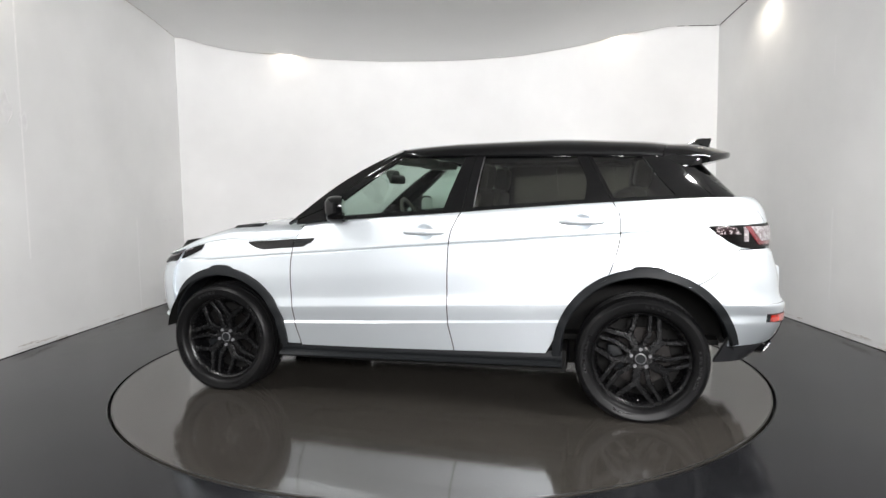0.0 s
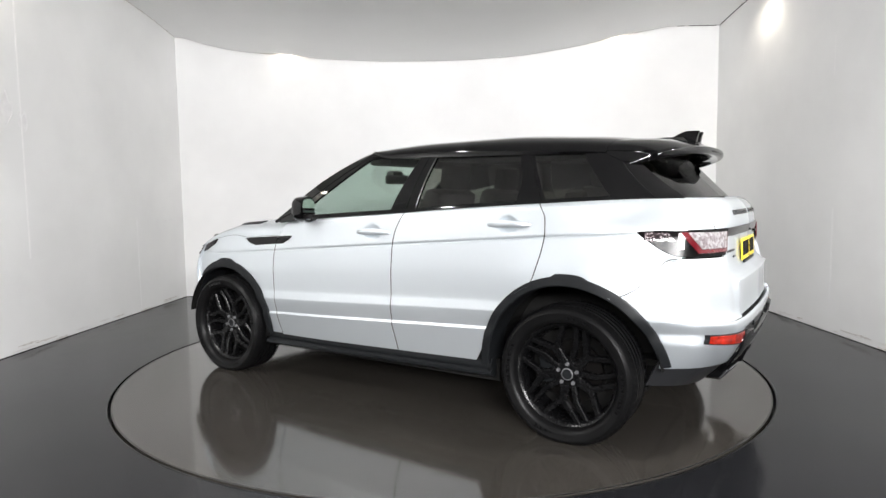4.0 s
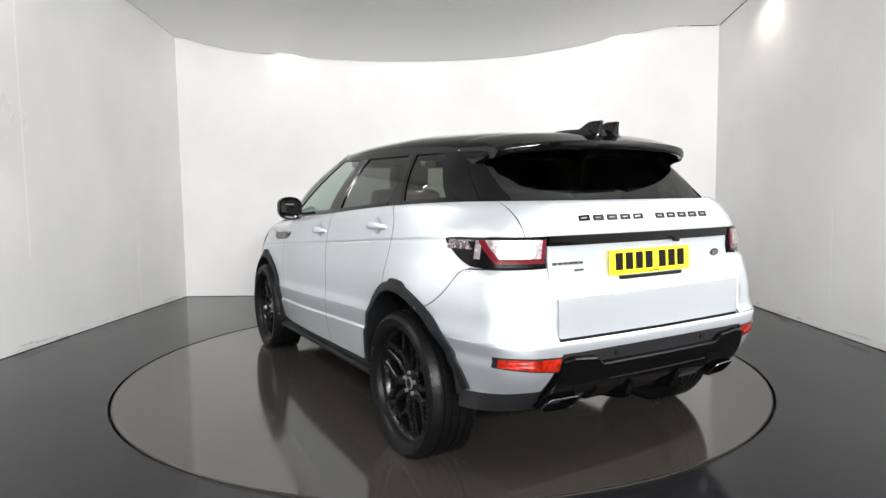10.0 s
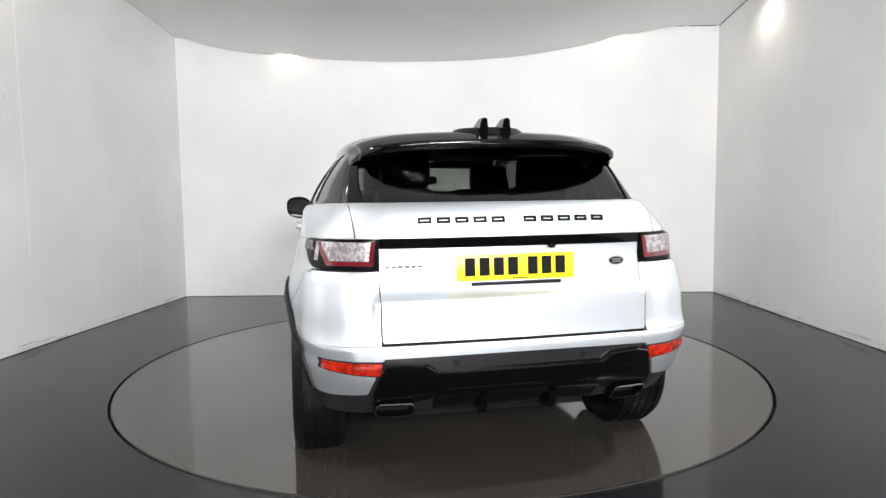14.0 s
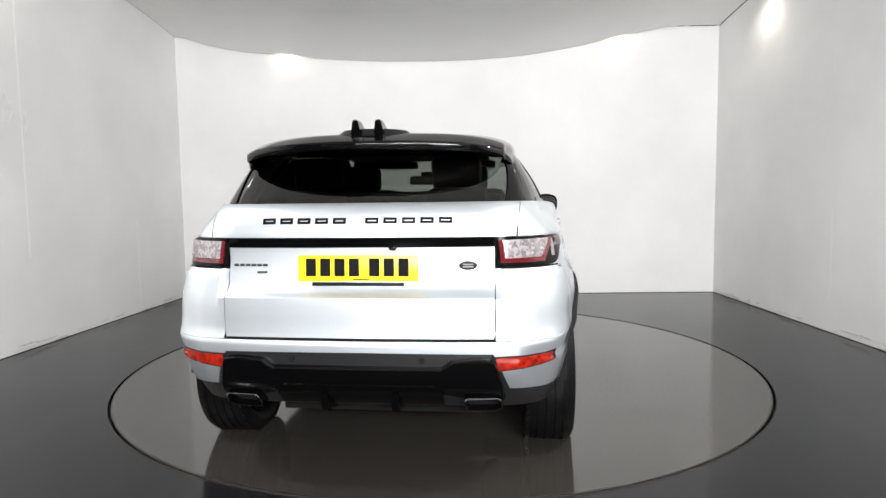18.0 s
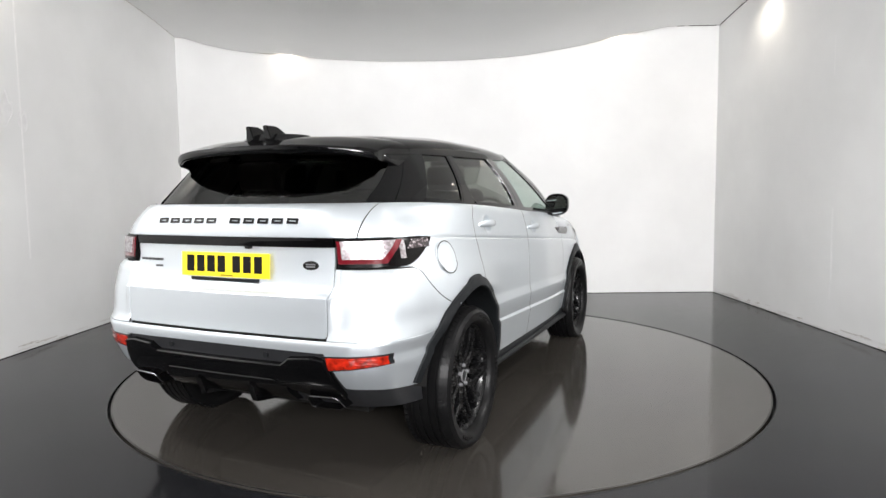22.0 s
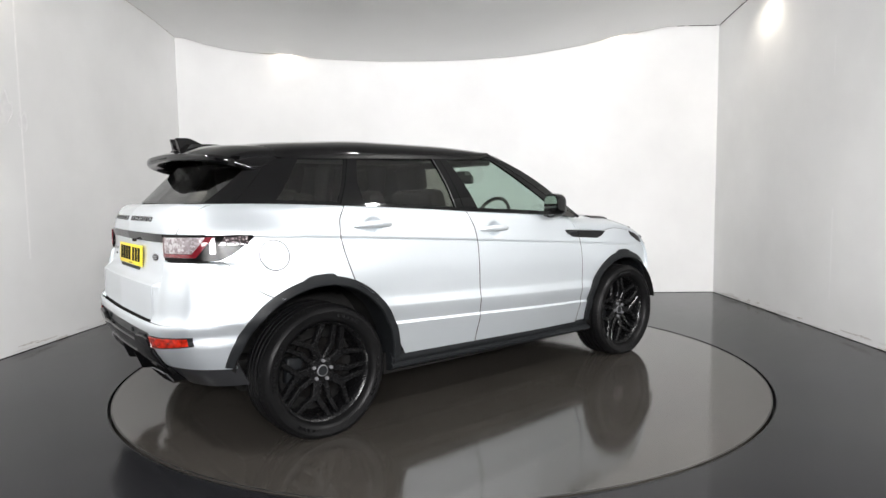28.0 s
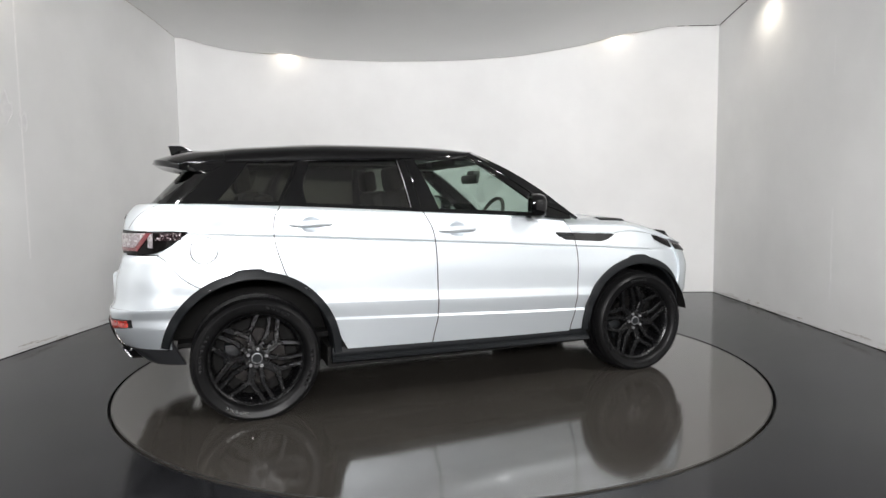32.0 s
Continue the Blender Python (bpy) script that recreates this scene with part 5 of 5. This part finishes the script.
def tyre_mesh():
    R = 0.362
    prof = [(0.262, -0.10), (0.275, -0.108), (0.300, -0.121), (0.325, -0.122), (0.345, -0.113), (0.356, -0.098)]
    for g in (-0.062, -0.022, 0.022, 0.062):
        prof += [(R, g - 0.006), (R - 0.008, g - 0.0045), (R - 0.008, g + 0.0045), (R, g + 0.006)]
    prof += [(0.356, 0.098), (0.345, 0.113), (0.334, 0.1205), (0.330, 0.1235), (0.322, 0.1235), (0.318, 0.1215), (0.300, 0.121), (0.285, 0.113), (0.275, 0.100), (0.268, 0.082)]
    return settled(lathe(prof, 180))


def blocks_mesh():
    """Shoulder blocks of the tread."""
    bm = bmesh.new()
    n = 68
    for k in range(n):
        a = 360 * k / n
        for y0, y1 in ((0.078, 0.112), (-0.112, -0.078)):
            m = Matrix.Rotation(radians(a), 4, "Y")
            out = 0.3615
            b = [(-0.0115, y0, out + 0.0008), (0.0115, y0, out + 0.0008), (0.0115, y1, out - 0.0155), (-0.0115, y1, out - 0.0155)]
            lo = [bm.verts.new(m @ Vector((x, y, z - 0.010))) for x, y, z in b]
            hi = [bm.verts.new(m @ Vector((x, y, z + 0.0015))) for x, y, z in b]
            bm.faces.new(hi)
            for i in range(4):
                bm.faces.new((lo[i], lo[(i + 1) % 4], hi[(i + 1) % 4], hi[i]))
    bmesh.ops.recalc_face_normals(bm, faces=bm.faces)
    return settled(bm)


def make_wheel():
    w = part("wheel", rim_mesh(), M_ALLOY, car, "satin black split-spoke alloy wheel")
    part("tyre", tyre_mesh(), M_RUBBER, w, "black low-profile tyre")
    mark = part("sidewall_mark", box(-0.0105, 0.0105, 0.1205, 0.1232, 0.300, 0.3165), M_ALLOY, w)
    for start, count in ((62, 8), (150, 5), (242, 8), (330, 5)):
        for k in range(count):
            one = mark if (start, k) == (62, 0) else new("sidewall_mark", mark.data)
            one.parent = w
            one.matrix_basis = Matrix.Rotation(radians(start + 5.4 * k), 4, "Y")
    tagged(part("tread", blocks_mesh(), M_RUBBER, w), kind="stuff")
    first = [part("forked_spoke", spoke_from(fork_outline()), M_ALLOY, w, degrees=20), part("spoke", spoke_from(bar_outline()), M_ALLOY, w, degrees=20)]
    for k in range(5):
        for o in first:
            if k:
                twin = new(o.name.split(".")[0], o.data)
                twin.parent = w
            else:
                twin = o
            twin.matrix_basis = Matrix.Rotation(radians(-(283 + 72 * k)), 4, "Y")
    part("brake_disc", lathe([(0.06, -0.02), (0.165, -0.02), (0.167, -0.03), (0.165, -0.042), (0.06, -0.042)], 48), M_STEEL, w, "grey brake disc")
    part("backing", tube_into(bmesh.new(), 0.255, 0.01, 40, pose(0, -0.075, 0, 90)), M_UNDER, w)
    part("caliper", box(0.09, 0.18, -0.06, -0.002, -0.07, 0.07, bevel=0.012), M_PLASTIC, w)
    part("hub", lathe([(0.0, 0.050), (0.034, 0.050), (0.036, 0.047), (0.064, 0.0475), (0.074, 0.043), (0.078, 0.034), (0.078, -0.02)], 48), M_ALLOY, w)
    part("cap_ring", lathe([(0.026, 0.053), (0.0275, 0.058), (0.0305, 0.057), (0.0325, 0.045)], 40), M_NUT, w, "chrome cap ring")
    part("centre_cap", tube_into(bmesh.new(), 0.0262, 0.012, 32, pose(0, 0.0495, 0, 90)), M_PLASTIC, w, "dark oval wheel cap")
    for k in range(5):
        x, z = polar(0.053, 93 + 72 * k)
        nut = tube_into(bmesh.new(), 0.0118, 0.020, 12, pose(x, 0.050, z, -90), r2=0.0085)
        part("wheel_nut", nut, M_NUT, w, "bright wheel nut")
    x, z = polar(0.232, -84)
    part("valve", tube_into(bmesh.new(), 0.004, 0.03, 8, pose(x, 0.055, z, 90)), M_CHROME, w)
    return w


wheel = make_wheel()
spots = [(-1.316, 0.836, 3, 1), (1.345, 0.806, 36, 1), (-1.318, -0.836, -4, -1), (1.342, -0.806, 24, -1)]
for i, (x, y, turn, side) in enumerate(spots):
    m = Matrix.Translation((x, y, WHEEL_Z)) @ Matrix.Rotation(math.pi if side < 0 else 0, 4, "Z") @ Matrix.Rotation(radians(turn), 4, "Y")
    one = wheel if i == 0 else copy_thing(wheel, m)
    one.matrix_basis = m
    # the flat of the tyre stays on the ground
    for child in one.children:
        if child.name.split(".")[0] in ("tyre", "tread"):
            child.matrix_basis = Matrix.Rotation(radians(-turn), 4, "Y")

# ---- cabin ----
def soft_box(x0, x1, y0, y1, z0, z1, bev, m=None):
    bm = bmesh.new()
    box_into(bm, x0, x1, y0, y1, z0, z1, bevel=bev)
    if m is not None:
        bmesh.ops.transform(bm, matrix=m, verts=bm.verts)
    return bm


part("cabin_floor", box(-1.75, 1.0, -0.70, 0.70, 0.40, 0.43), M_UNDER, car)
part("headlining", box(-1.32, 0.02, -0.50, 0.50, 1.530, 1.545), mat("grey_headlining", (0.30, 0.30, 0.29), 0.8), car, "pale grey headlining")
for side, _ in SIDES:
    part("door_card", box_into(box(-0.80, 0.72, side * 0.80 - 0.03, side * 0.80 + 0.03, 0.43, 1.10, bevel=0.01), -1.70, -0.80, side * 0.76 - 0.03, side * 0.76 + 0.03, 0.95, 1.12), M_CABIN, car)
    for xs in (0.14, -0.86):
        wide = 0.25 if xs > 0 else 0.17
        seat = part("seat", soft_box(-0.26, 0.26, -wide, wide, 0.0, 0.16, 0.05), M_LEATHER, car, "black leather seat")
        seat.matrix_basis = pose(xs - 0.05, 0.37 * side, 0.58)
        part("seat_back", soft_box(-0.07, 0.07, -wide + 0.005, wide - 0.005, 0.0, 0.66, 0.05, pose(-0.22, 0, 0.10, 0, -16)), M_LEATHER, seat)
        part("headrest", soft_box(-0.05, 0.05, -0.13, 0.13, 0.0, 0.17, 0.035, pose(-0.42, 0, 0.73, 0, -8)), M_LEATHER, seat)
        for yy in (-0.05, 0.05):
            part("headrest_post", tube_into(bmesh.new(), 0.006, 0.12, 8, pose(-0.405, yy, 0.71, 0, -10)), M_CABIN, seat)
part("rear_bench_back", soft_box(-1.30, -1.16, -0.60, 0.60, 0.84, 1.298, 0.05), M_LEATHER, car, "black leather rear bench")
part("dashboard", soft_box(0.48, 0.98, -0.76, 0.76, 0.78, 1.10, 0.06), M_CABIN, car, "black dashboard")
part("parcel_shelf", box(-1.85, -1.28, -0.66, 0.66, 1.10, 1.13, bevel=0.01), M_CABIN, car, "black parcel shelf")
wheel_m = pose(0.40, -0.37, 1.085, 0, -66, 0)
st = bmesh.new()
rings = []
for k in range(32):
    a = 2 * math.pi * k / 32
    rings.append([st.verts.new(wheel_m @ Vector(((0.18 + 0.014 * math.cos(b)) * math.cos(a), (0.18 + 0.014 * math.cos(b)) * math.sin(a), 0.014 * math.sin(b)))) for b in [2 * math.pi * i / 8 for i in range(8)]])
for k in range(32):
    for i in range(8):
        st.faces.new((rings[k][i], rings[(k + 1) % 32][i], rings[(k + 1) % 32][(i + 1) % 8], rings[k][(i + 1) % 8]))
bmesh.ops.recalc_face_normals(st, faces=st.faces)
stw = part("steering_wheel", st, M_LEATHER, car, "black leather steering wheel")
part("wheel_boss", soft_box(-0.07, 0.07, -0.16, 0.16, -0.03, 0.01, 0.02, wheel_m), M_CABIN, stw)
part("interior_mirror", soft_box(0.385, 0.42, -0.16, 0.16, 1.366, 1.436, 0.02), M_CABIN, car, "black interior mirror")
part("sensor_housing", soft_box(0.40, 0.47, -0.07, 0.07, 1.41, 1.47, 0.02), M_CABIN, car)
for side, _ in SIDES:
    part("sun_visor", soft_box(0.06, 0.24, side * 0.30 - 0.24, side * 0.30 + 0.24, 1.485, 1.535, 0.012), M_CABIN, car)
for x in (0.62, 0.9):
    blade = prism_into(bmesh.new(), [(0.80, 1.115), (1.06, 1.108), (1.06, 1.118), (0.80, 1.128)], 1, 0.1 if x > 0.7 else -0.5, 0.13 if x > 0.7 else -0.47)
    part("wiper", blade, M_PLASTIC, car)


# ---- what moves: the turntable carries the car round ----
def turn_at(t):
    u = t - 16.0
    return 92.76 - 4.537 * u - 0.0006 * u * u


def motions():
    off = Matrix.Translation((-0.104, 0.119, 0.0))
    times = [float(t) for t in range(33)]
    walk(turntable, [(t, pose(0, 0, 0, 0, 0, turn_at(t))) for t in times])
    walk(car, [(t, pose(0, 0, 0, 0, 0, turn_at(t)) @ off) for t in times])


motions()
